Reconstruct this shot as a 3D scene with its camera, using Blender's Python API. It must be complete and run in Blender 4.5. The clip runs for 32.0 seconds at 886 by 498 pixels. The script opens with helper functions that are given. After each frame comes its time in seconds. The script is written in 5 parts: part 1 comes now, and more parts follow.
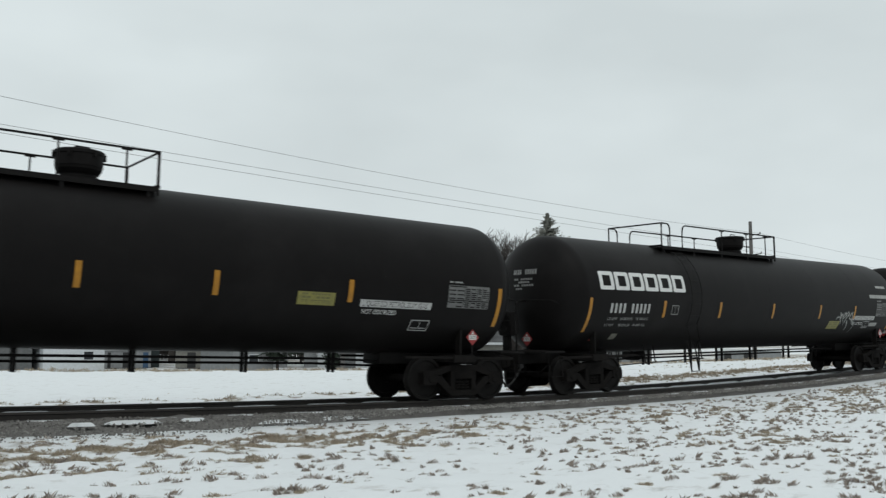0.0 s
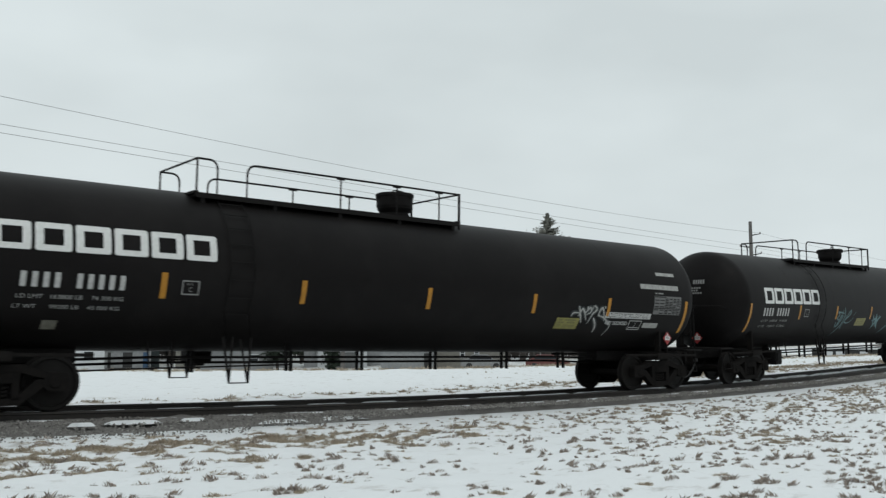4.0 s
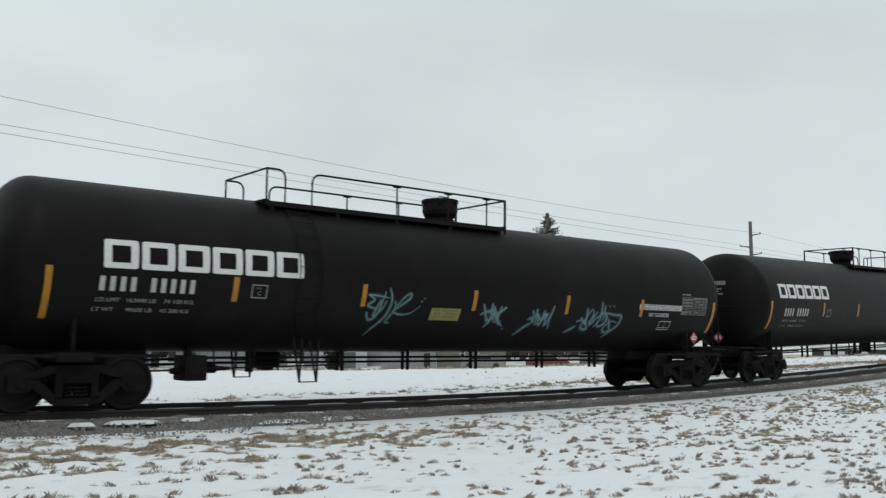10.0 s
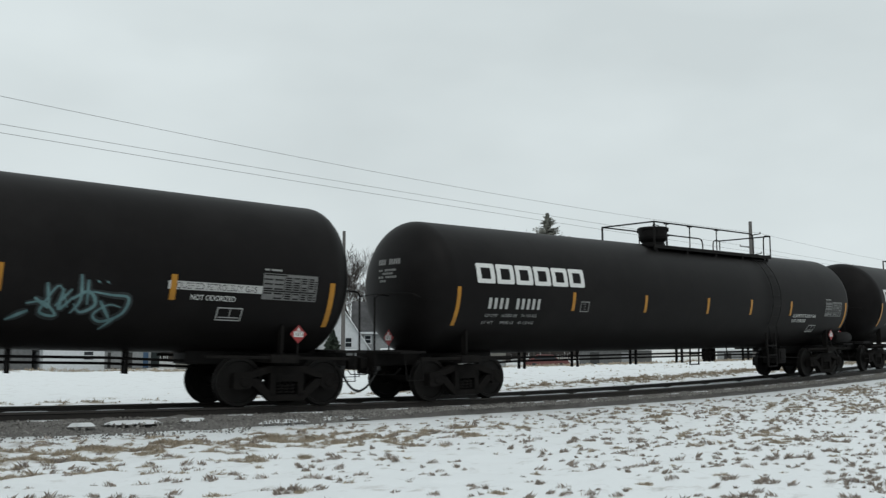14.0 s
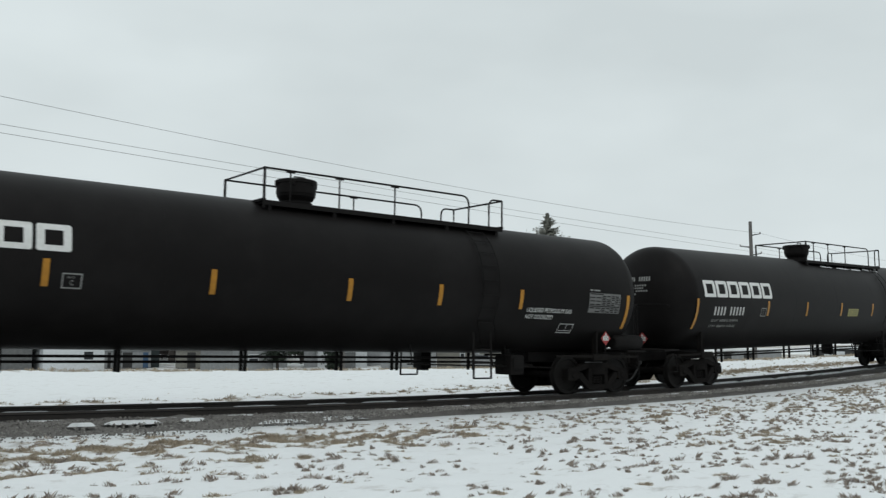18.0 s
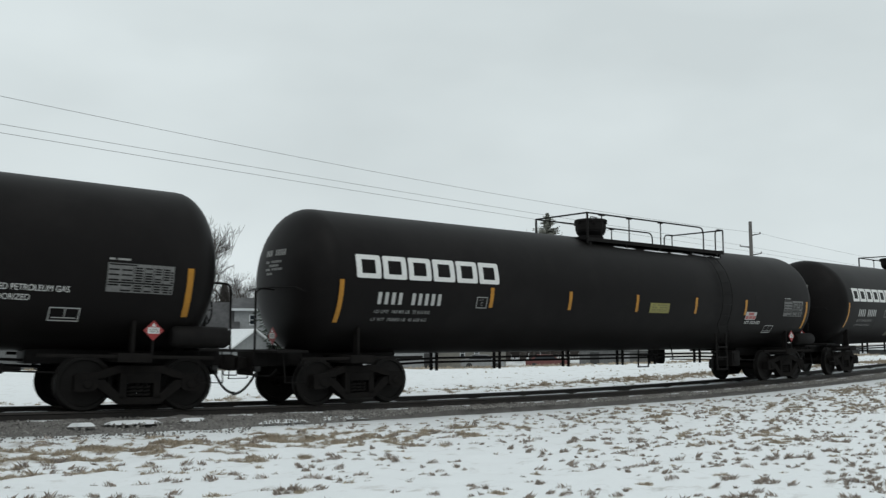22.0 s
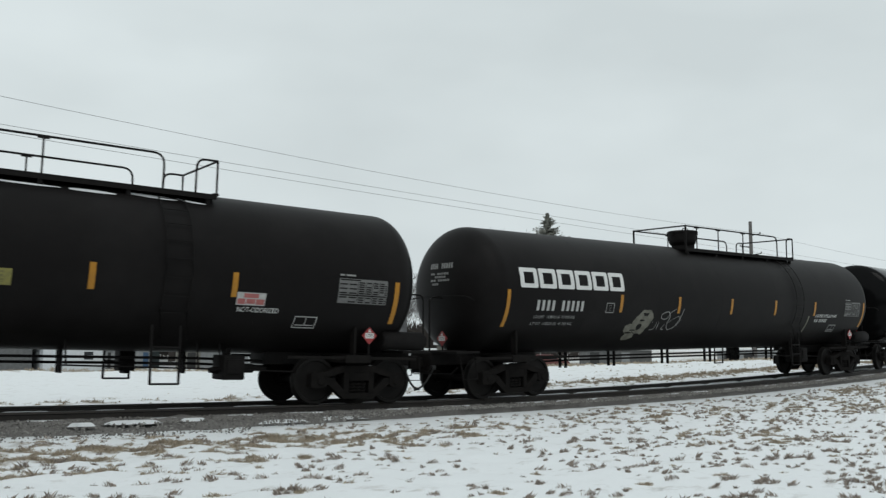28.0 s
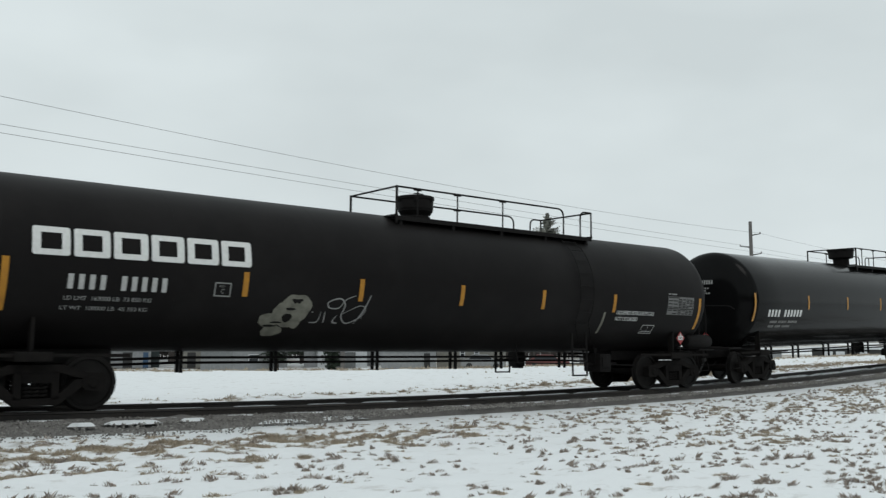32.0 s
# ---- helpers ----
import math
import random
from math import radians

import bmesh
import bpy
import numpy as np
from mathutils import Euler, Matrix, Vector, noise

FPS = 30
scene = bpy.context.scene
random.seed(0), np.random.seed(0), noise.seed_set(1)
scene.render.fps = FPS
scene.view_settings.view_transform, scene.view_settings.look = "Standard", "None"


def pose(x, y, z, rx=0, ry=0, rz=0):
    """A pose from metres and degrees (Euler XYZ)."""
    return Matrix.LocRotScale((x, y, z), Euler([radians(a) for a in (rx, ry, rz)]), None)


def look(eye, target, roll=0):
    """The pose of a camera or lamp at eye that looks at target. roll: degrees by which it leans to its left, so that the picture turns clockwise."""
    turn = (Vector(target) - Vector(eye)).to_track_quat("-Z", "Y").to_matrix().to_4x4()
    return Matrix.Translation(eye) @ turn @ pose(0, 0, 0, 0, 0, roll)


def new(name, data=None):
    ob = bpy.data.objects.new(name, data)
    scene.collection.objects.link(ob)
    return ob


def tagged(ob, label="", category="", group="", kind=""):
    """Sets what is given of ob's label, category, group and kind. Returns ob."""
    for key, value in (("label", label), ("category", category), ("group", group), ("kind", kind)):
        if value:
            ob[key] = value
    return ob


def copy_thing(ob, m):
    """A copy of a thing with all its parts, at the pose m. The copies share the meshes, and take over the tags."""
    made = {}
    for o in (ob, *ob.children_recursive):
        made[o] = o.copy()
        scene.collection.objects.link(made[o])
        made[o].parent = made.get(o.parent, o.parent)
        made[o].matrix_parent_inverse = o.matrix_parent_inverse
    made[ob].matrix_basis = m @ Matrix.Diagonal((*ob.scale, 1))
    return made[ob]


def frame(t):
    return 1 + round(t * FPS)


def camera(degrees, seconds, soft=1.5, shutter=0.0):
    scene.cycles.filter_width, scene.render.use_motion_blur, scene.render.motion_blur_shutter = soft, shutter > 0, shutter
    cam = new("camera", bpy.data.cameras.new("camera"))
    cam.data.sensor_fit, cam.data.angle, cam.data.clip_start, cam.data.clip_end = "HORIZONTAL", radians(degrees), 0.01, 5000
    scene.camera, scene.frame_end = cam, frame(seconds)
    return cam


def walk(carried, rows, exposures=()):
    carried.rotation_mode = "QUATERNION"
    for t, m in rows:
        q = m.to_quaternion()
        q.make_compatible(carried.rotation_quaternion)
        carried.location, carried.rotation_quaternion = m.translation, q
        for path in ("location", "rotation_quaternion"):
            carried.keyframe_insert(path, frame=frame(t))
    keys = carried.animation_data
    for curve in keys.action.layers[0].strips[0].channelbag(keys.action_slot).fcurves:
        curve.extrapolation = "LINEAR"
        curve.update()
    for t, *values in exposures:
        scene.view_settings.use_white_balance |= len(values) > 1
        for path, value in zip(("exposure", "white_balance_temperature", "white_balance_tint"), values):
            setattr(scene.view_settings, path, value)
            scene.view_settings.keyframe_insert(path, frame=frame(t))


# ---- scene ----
cam = camera(52.2413, 32.0, soft=1.35, shutter=0.4)
EYE = (0.0, 0.0, 1.378)
VIEW = pose(*EYE, 90 + 5.6014, 0, -38.9402)
walk(cam, [(0.0, VIEW), (32.0, VIEW)])

# ---- track line and train position ----
Y_LINE = (17.0196, 0.13708, 1.83677, 0.12818)
Z_LINE = (-0.05967, -0.1578, 0.83891, -0.02878, -0.32121)


def poly(c, u):
    return sum(k * u ** i for i, k in enumerate(c))


def poly_slope(c, u):
    return sum(i * k * u ** (i - 1) for i, k in enumerate(c) if i)


def rail_y(x):
    """Across the view, the track's centre line at x along it."""
    c = min(max(x, -8.0), 70.0)
    u = (c - 15.0) / 30.0
    return poly(Y_LINE, u) + (x - c) * poly_slope(Y_LINE, u) / 30.0


def rail_z(x):
    """Height of the rail tops at x."""
    c = min(max(x, -8.0), 44.0)
    u = (c - 15.0) / 30.0
    return poly(Z_LINE, u) + (x - c) * poly_slope(Z_LINE, u) / 30.0 * math.exp(-abs(x - c) / 12.0)


def on_track(x, side=0.0, up=0.0):
    d = (rail_y(x + 0.05) - rail_y(x - 0.05)) / 0.1
    n = math.hypot(1.0, d)
    return Vector((x + 0.90804 - side * d / n, rail_y(x) + side / n, rail_z(x) + up))


def train_at(t):
    """Metres that the train has rolled at t."""
    u = t / 32.0
    return poly((2.61517, 115.86477, -17.58356, 8.52328, -12.85483, 6.04311), u)


# ---- light ----
world = bpy.data.worlds.new("overcast_sky")
scene.world = world
world.use_nodes = True
wn = world.node_tree.nodes
wl = world.node_tree.links
wn.clear()
w_out = wn.new("ShaderNodeOutputWorld")
w_bg = wn.new("ShaderNodeBackground")
w_co = wn.new("ShaderNodeTexCoord")
w_map = wn.new("ShaderNodeMapping")
w_map.inputs["Scale"].default_value = (1.0, 1.0, 2.2)
w_no = wn.new("ShaderNodeTexNoise")
w_no.inputs["Scale"].default_value = 2.6
w_no.inputs["Detail"].default_value = 4.0
w_no.inputs["Roughness"].default_value = 0.45
w_ra = wn.new("ShaderNodeValToRGB")
w_ra.color_ramp.elements[0].position = 0.3
w_ra.color_ramp.elements[0].color = (0.6, 0.665, 0.68, 1)
w_ra.color_ramp.elements[1].position = 0.7
w_ra.color_ramp.elements[1].color = (0.735, 0.81, 0.825, 1)
wl.new(w_co.outputs["Generated"], w_map.inputs["Vector"])
wl.new(w_map.outputs["Vector"], w_no.inputs["Vector"])
wl.new(w_no.outputs["Fac"], w_ra.inputs["Fac"])
wl.new(w_ra.outputs["Color"], w_bg.inputs["Color"])
w_bg.inputs["Strength"].default_value = 1.0
wl.new(w_bg.outputs["Background"], w_out.inputs["Surface"])

sun = new("sun", bpy.data.lights.new("sun", "SUN"))
sun.data.energy = 0.5
sun.data.angle = radians(25)
sun.data.color = (1.0, 0.98, 0.95)
sun.matrix_world = look((0, 0, 40), (14, 22, 0))


# ---- materials ----
def material(name, base, rough=0.6, second=None, scale=6.0, amount=0.5, metal=0.0, bump=0.0, bump_scale=40.0, spec=0.5,
             stains=None, stain_scale=0.7, per_object=0.0):
    m = bpy.data.materials.new(name)
    m.use_nodes = True
    nt = m.node_tree
    b = nt.nodes["Principled BSDF"]
    b.inputs["Roughness"].default_value = rough
    b.inputs["Metallic"].default_value = metal
    b.inputs["Specular IOR Level"].default_value = spec
    co = nt.nodes.new("ShaderNodeTexCoord")
    second = second or tuple(c * 0.7 for c in base)
    no = nt.nodes.new("ShaderNodeTexNoise")
    no.inputs["Scale"].default_value = scale
    no.inputs["Detail"].default_value = 6.0
    nt.links.new(co.outputs["Object"], no.inputs["Vector"])
    ra = nt.nodes.new("ShaderNodeValToRGB")
    ra.color_ramp.elements[0].position = 0.5 - 0.3 * amount
    ra.color_ramp.elements[1].position = 0.5 + 0.3 * amount
    ra.color_ramp.elements[0].color = (*second, 1)
    ra.color_ramp.elements[1].color = (*base, 1)
    nt.links.new(no.outputs["Fac"], ra.inputs["Fac"])
    colour = ra.outputs["Color"]
    if stains:
        n2 = nt.nodes.new("ShaderNodeTexNoise")
        n2.inputs["Scale"].default_value = stain_scale
        n2.inputs["Detail"].default_value = 8.0
        n2.inputs["Roughness"].default_value = 0.65
        nt.links.new(co.outputs["Object"], n2.inputs["Vector"])
        r2 = nt.nodes.new("ShaderNodeValToRGB")
        r2.color_ramp.elements[0].position, r2.color_ramp.elements[1].position = 0.45, 0.7
        nt.links.new(n2.outputs["Fac"], r2.inputs["Fac"])
        mx = nt.nodes.new("ShaderNodeMix")
        mx.data_type = "RGBA"
        mx.inputs["B"].default_value = (*stains, 1)
        nt.links.new(r2.outputs["Color"], mx.inputs["Factor"])
        nt.links.new(colour, mx.inputs["A"])
        colour = mx.outputs["Result"]
    if per_object:
        inf = nt.nodes.new("ShaderNodeObjectInfo")
        hs = nt.nodes.new("ShaderNodeHueSaturation")
        mr = nt.nodes.new("ShaderNodeMapRange")
        mr.inputs["To Min"].default_value, mr.inputs["To Max"].default_value = 1 - per_object, 1 + per_object
        nt.links.new(inf.outputs["Random"], mr.inputs["Value"])
        nt.links.new(mr.outputs["Result"], hs.inputs["Value"])
        nt.links.new(colour, hs.inputs["Color"])
        colour = hs.outputs["Color"]
    nt.links.new(colour, b.inputs["Base Color"])
    if bump:
        n3 = nt.nodes.new("ShaderNodeTexNoise")
        n3.inputs["Scale"].default_value = bump_scale
        n3.inputs["Detail"].default_value = 5.0
        nt.links.new(co.outputs["Object"], n3.inputs["Vector"])
        bp = nt.nodes.new("ShaderNodeBump")
        bp.inputs["Strength"].default_value = bump
        bp.inputs["Distance"].default_value = 0.02
        nt.links.new(n3.outputs["Fac"], bp.inputs["Height"])
        nt.links.new(bp.outputs["Normal"], b.inputs["Normal"])
    return m


TANK = material("black_tank_paint", (0.0074, 0.0066, 0.0066), 0.48, (0.0088, 0.0078, 0.0077), 3.0, 0.9, stains=(0.0135, 0.0122, 0.012), stain_scale=0.5, bump=0.05, bump_scale=3.0, spec=0.085)
TANK_GLOSS = material("glossy_black_tank_paint", (0.005, 0.005, 0.0052), 0.14, (0.006, 0.006, 0.006), 3.0, 0.9, bump=0.04, bump_scale=3.0, spec=0.07)
STEEL = material("black_painted_steel", (0.011, 0.0102, 0.0102), 0.6, (0.015, 0.0138, 0.0134), 8.0, 0.8, bump=0.1, spec=0.05)
GRIME = material("grimy_cast_steel", (0.0105, 0.0098, 0.0095), 0.85, (0.0165, 0.0148, 0.014), 7.0, 0.8, bump=0.25, bump_scale=25, spec=0.04)
WHEEL = material("dark_wheel_steel", (0.010, 0.0094, 0.009), 0.55, (0.0155, 0.014, 0.0132), 9.0, 0.8, bump=0.1, spec=0.1)
WHITE = material("white_stencil_paint", (0.72, 0.73, 0.72), 0.6, (0.6, 0.6, 0.58), 14.0, 0.8)
DULLWHITE = material("worn_white_paint", (0.3, 0.3, 0.29), 0.65, (0.17, 0.17, 0.165), 18.0, 0.8)
YELLOW = material("yellow_reflective_tape", (0.44, 0.195, 0.006), 0.45, (0.35, 0.15, 0.006), 9.0, 0.6)
LIME = material("faded_yellow_decal", (0.24, 0.22, 0.05), 0.5, (0.17, 0.155, 0.045), 12.0, 0.6)
RED = material("red_placard", (0.32, 0.03, 0.03), 0.5, (0.24, 0.025, 0.025), 10.0, 0.5)
TEAL = material("teal_spray_paint", (0.16, 0.29, 0.3), 0.6, (0.06, 0.13, 0.14), 5.0, 0.9)
MIST = material("thin_spray_mist", (0.022, 0.03, 0.032), 0.7, (0.011, 0.013, 0.0135), 7.0, 0.9)
SPRAY = material("white_spray_paint", (0.42, 0.42, 0.4), 0.6, (0.22, 0.22, 0.21), 9.0, 0.9)
RAIL = material("rail_steel", (0.014, 0.0115, 0.01), 0.6, (0.026, 0.02, 0.016), 10.0, 0.8, bump=0.1)
RAIL_TOP = material("worn_rail_head", (0.06, 0.058, 0.056), 0.5, (0.035, 0.033, 0.031), 12.0, 0.8, metal=0.6)
TIE = material("creosoted_timber", (0.03, 0.024, 0.019), 0.9, (0.05, 0.042, 0.035), 12.0, 0.9, bump=0.4, per_object=0.3)
WOOD_POLE = material("weathered_pole_timber", (0.16, 0.152, 0.145), 0.9, (0.1, 0.094, 0.09), 14.0, 0.8, bump=0.4)
BARK = material("dark_bark", (0.045, 0.038, 0.034), 0.95, (0.08, 0.07, 0.062), 9.0, 0.9, bump=0.4)


# ---- shape helpers ----
def finish(bm, smooth=40.0):
    bmesh.ops.recalc_face_normals(bm, faces=bm.faces)
    me = bpy.data.meshes.new("mesh")
    bm.to_mesh(me)
    bm.free()
    if smooth:
        me.shade_smooth()
        me.set_sharp_from_angle(angle=radians(smooth))
    return me


def part(name, bm, mat, parent=None, label="", at=None, smooth=40.0):
    me = bm if isinstance(bm, bpy.types.Mesh) else finish(bm, smooth)
    if mat and not me.materials:
        me.materials.append(mat)
    ob = new(name, me)
    ob.parent = parent
    if at is not None:
        ob.matrix_basis = at
    if label:
        ob["label"] = label
    return ob


def box(bm, x0, x1, y0, y1, z0, z1, bevel=0.0, m=None):
    r = bmesh.ops.create_cube(bm, size=1.0)
    vs = r["verts"]
    for v in vs:
        v.co = Vector(((x0 + x1) / 2 + v.co.x * (x1 - x0), (y0 + y1) / 2 + v.co.y * (y1 - y0), (z0 + z1) / 2 + v.co.z * (z1 - z0)))
    if bevel:
        es = list({e for v in vs for e in v.link_edges})
        r2 = bmesh.ops.bevel(bm, geom=es, offset=bevel, segments=2, affect="EDGES", profile=0.6)
        vs = list({v for f in r2["faces"] for v in f.verts} | {v for v in vs if v.is_valid})
    if m is not None:
        bmesh.ops.transform(bm, matrix=m, verts=vs)
    return bm


def tube(bm, pts, r, seg=8, cap=True):
    """A round bar along a line of points."""
    pts = [Vector(p) for p in pts]
    rings = []
    for i, p in enumerate(pts):
        a = pts[max(i - 1, 0)]
        b = pts[min(i + 1, len(pts) - 1)]
        d = (b - a).normalized()
        q = d.to_track_quat("Z", "Y")
        rr = r[i] if isinstance(r, (list, tuple)) else r
        rings.append([bm.verts.new(p + q @ Vector((rr * math.cos(2 * math.pi * k / seg), rr * math.sin(2 * math.pi * k / seg), 0))) for k in range(seg)])
    for a, b in zip(rings, rings[1:]):
        for k in range(seg):
            bm.faces.new((a[k], a[(k + 1) % seg], b[(k + 1) % seg], b[k]))
    if cap:
        bm.faces.new(rings[0][::-1])
        bm.faces.new(rings[-1])
    return bm


def round_path(pts, r=0.12, n=5):
    """The line of points with its corners rounded."""
    pts = [Vector(p) for p in pts]
    out = [pts[0]]
    for a, b, c in zip(pts, pts[1:], pts[2:]):
        d0 = min(r, (b - a).length * 0.45)
        d1 = min(r, (c - b).length * 0.45)
        p0, p1 = b + (a - b).normalized() * d0, b + (c - b).normalized() * d1
        for k in range(n + 1):
            s = k / n
            out.append(p0 * (1 - s) ** 2 + b * 2 * s * (1 - s) + p1 * s * s)
    out.append(pts[-1])
    return out


def lathe(bm, prof, seg=32, m=None):
    """Turns a profile of (along, radius) about the x axis."""
    rings = []
    new_vs = []
    for a, r in prof:
        if r < 1e-5:
            ring = [bm.verts.new((a, 0, 0))]
        else:
            ring = [bm.verts.new((a, r * math.cos(2 * math.pi * k / seg), r * math.sin(2 * math.pi * k / seg))) for k in range(seg)]
        rings.append(ring)
        new_vs += ring
    for a, b in zip(rings, rings[1:]):
        for k in range(seg):
            q = [a[k % len(a)], a[(k + 1) % seg % len(a)], b[(k + 1) % seg % len(b)], b[k % len(b)]]
            q = [v for i, v in enumerate(q) if v not in q[:i]]
            if len(q) > 2:
                bm.faces.new(q)
    if m is not None:
        bmesh.ops.transform(bm, matrix=m, verts=new_vs)
    return bm


def prism(bm, outline, y0, y1, m=None):
    """An outline in x, z given thickness from y0 to y1."""
    a = [bm.verts.new((x, y0, z)) for x, z in outline]
    b = [bm.verts.new((x, y1, z)) for x, z in outline]
    bm.faces.new(a)
    bm.faces.new(b[::-1])
    n = len(a)
    for i in range(n):
        bm.faces.new((a[i], b[i], b[(i + 1) % n], a[(i + 1) % n]))
    if m is not None:
        bmesh.ops.transform(bm, matrix=m, verts=a + b)
    return bm


# ---- ground and track ----
def snow_ground_material():
    m = bpy.data.materials.new("snow_over_dry_grass")
    m.use_nodes = True
    nt = m.node_tree
    b = nt.nodes["Principled BSDF"]
    b.inputs["Roughness"].default_value = 0.75
    co = nt.nodes.new("ShaderNodeTexCoord")
    mp = nt.nodes.new("ShaderNodeMapping")
    mp.inputs["Rotation"].default_value = (0, 0, radians(12))
    mp.inputs["Scale"].default_value = (0.7, 1.0, 1.0)
    nt.links.new(co.outputs["Object"], mp.inputs["Vector"])
    n1 = nt.nodes.new("ShaderNodeTexNoise")
    n1.inputs["Scale"].default_value, n1.inputs["Detail"].default_value, n1.inputs["Roughness"].default_value = 3.2, 7.0, 0.7
    nt.links.new(mp.outputs["Vector"], n1.inputs["Vector"])
    at = nt.nodes.new("ShaderNodeAttribute")
    at.attribute_name = "cover"
    sm = nt.nodes.new("ShaderNodeMath")
    sm.operation = "MULTIPLY_ADD"
    sm.inputs[1].default_value = 0.42
    nt.links.new(at.outputs["Fac"], sm.inputs[0])
    nt.links.new(n1.outputs["Fac"], sm.inputs[2])
    r1 = nt.nodes.new("ShaderNodeValToRGB")
    r1.color_ramp.elements[0].position, r1.color_ramp.elements[1].position = 0.56, 0.92
    nt.links.new(sm.outputs["Value"], r1.inputs["Fac"])
    n2 = nt.nodes.new("ShaderNodeTexNoise")
    n2.inputs["Scale"].default_value, n2.inputs["Detail"].default_value = 14.0, 6.0
    nt.links.new(co.outputs["Object"], n2.inputs["Vector"])
    r2 = nt.nodes.new("ShaderNodeValToRGB")
    r2.color_ramp.elements[0].position, r2.color_ramp.elements[1].position = 0.35, 0.65
    r2.color_ramp.elements[0].color, r2.color_ramp.elements[1].color = (0.16, 0.135, 0.11, 1), (0.38, 0.32, 0.245, 1)
    nt.links.new(n2.outputs["Fac"], r2.inputs["Fac"])
    mx = nt.nodes.new("ShaderNodeMix")
    mx.data_type = "RGBA"
    mx.inputs["A"].default_value = (0.8, 0.82, 0.83, 1)
    nt.links.new(r1.outputs["Color"], mx.inputs["Factor"])
    nt.links.new(r2.outputs["Color"], mx.inputs["B"])
    nt.links.new(mx.outputs["Result"], b.inputs["Base Color"])
    bp = nt.nodes.new("ShaderNodeBump")
    bp.inputs["Strength"].default_value, bp.inputs["Distance"].default_value = 0.6, 0.06
    n3 = nt.nodes.new("ShaderNodeTexNoise")
    n3.inputs["Scale"].default_value, n3.inputs["Detail"].default_value = 3.0, 8.0
    nt.links.new(co.outputs["Object"], n3.inputs["Vector"])
    nt.links.new(n3.outputs["Fac"], bp.inputs["Height"])
    nt.links.new(bp.outputs["Normal"], b.inputs["Normal"])
    return m


SNOW = snow_ground_material()


def crest(x):
    """Where the field behind the track ends and the land falls away."""
    return 36.0 + (0.0192 if x < 36 else 0.0023) * min(abs(x - 36.0), 90.0) ** 2


def ground_z(x, y):
    """Height of the ground: level with the foot of the ballast, gently uneven."""
    z = rail_z(x - 0.9) - 0.30
    near = max(0.0, min(1.0, (60.0 - abs(x - 20)) / 30.0))
    z = z * near + (1 - near) * -0.4
    back = y - rail_y(x)
    if back > 0:
        k = min(1.0, back / 14.0)
        z = z * (1 - k) - 0.22 * k + 0.07 * math.exp(-((back - 5.0) / 3.0) ** 2)
        fall = min(1.0, max(0.0, (y - crest(x)) / 9.0))
        z -= 1.45 * fall * fall * (3 - 2 * fall)
    bumps = 0.05 * noise.noise((x * 0.35, y * 0.35, 0)) + 0.05 * noise.noise((x * 1.3, y * 1.3, 3)) + 0.04 * noise.noise((x * 3.1, y * 3.1, 5))
    return z + bumps * min(1.0, max(0.0, abs(back) - 1.8) / 1.5)


def grass_cover(x, y):
    """0 where snow lies whole, 1 where the dry grass shows."""
    back = rail_y(x) - y
    f = 0.385 + 0.17 * noise.noise((x * 0.22 + y * 0.05, y * 0.6, 11)) + 0.3 * noise.noise((x * 1.0, y * 2.2, 4)) + 0.4 * noise.noise((x * 2.6, y * 4.6, 9))
    if back > 0:
        lift = 0.27 * math.exp(-((back - 4.2) / 1.5) ** 2) * (1.0 if x < 8 else max(0.35, 1.0 - (x - 8) / 12)) - 0.06
        lift += 0.09 * min(1.0, max(0.0, (x - 10) / 8.0))
        lift += 0.17 * math.exp(-((back - 5.2) / 2.6) ** 2) * min(1.0, max(0.0, (7.0 - x) / 3.0))
    elif back < -2:
        lift = -0.2 + 0.36 * math.exp(-((back + 5.0) / 1.25) ** 2) + 0.22 * min(1.0, max(0.0, (x - 16) / 12.0))
        lift += 0.3 * math.exp(-((y - crest(x)) / 0.7) ** 2)
        if y > crest(x) + 2:
            lift += 0.25
    else:
        lift = 0.0
    if -3.4 < back < -1.5 and x < 14:
        lift += 0.3 * min(1.0, (14 - x) / 6)
    return max(0.0, min(1.0, (f + lift - 0.56) / 0.22))


def build_ground():
    def steps(lo, hi, mid0, mid1, fine):
        out, v = [], mid0
        while v < mid1:
            out.append(v)
            v += fine
        s = fine
        while v < hi:
            out.append(v)
            s *= 1.16
            v += s
        out.append(hi)
        v, s = mid0, fine
        low = []
        while v > lo:
            s *= 1.2
            v -= s
            low.append(max(v, lo))
        return low[::-1] + out
    xs = steps(-2500, 2500, -4.0, 44.0, 0.16)
    ys = steps(-2500, 2500, 4.0, 24.0, 0.15)
    verts = [(x, y, ground_z(x, y)) for y in ys for x in xs]
    n = len(xs)
    faces = [(j * n + i, j * n + i + 1, (j + 1) * n + i + 1, (j + 1) * n + i) for j in range(len(ys) - 1) for i in range(n - 1)]
    me = bpy.data.meshes.new("ground")
    me.from_pydata(verts, [], faces)
    me.shade_smooth()
    at = me.attributes.new("cover", "FLOAT", "POINT")
    at.data.foreach_set("value", [grass_cover(v[0], v[1]) if v[1] > 4 and v[0] > -4 else 0.25 for v in verts])
    me.materials.append(SNOW)
    tagged(new("ground", me), "snowy field with dry brown grass showing through", "ground", kind="structure")


build_ground()

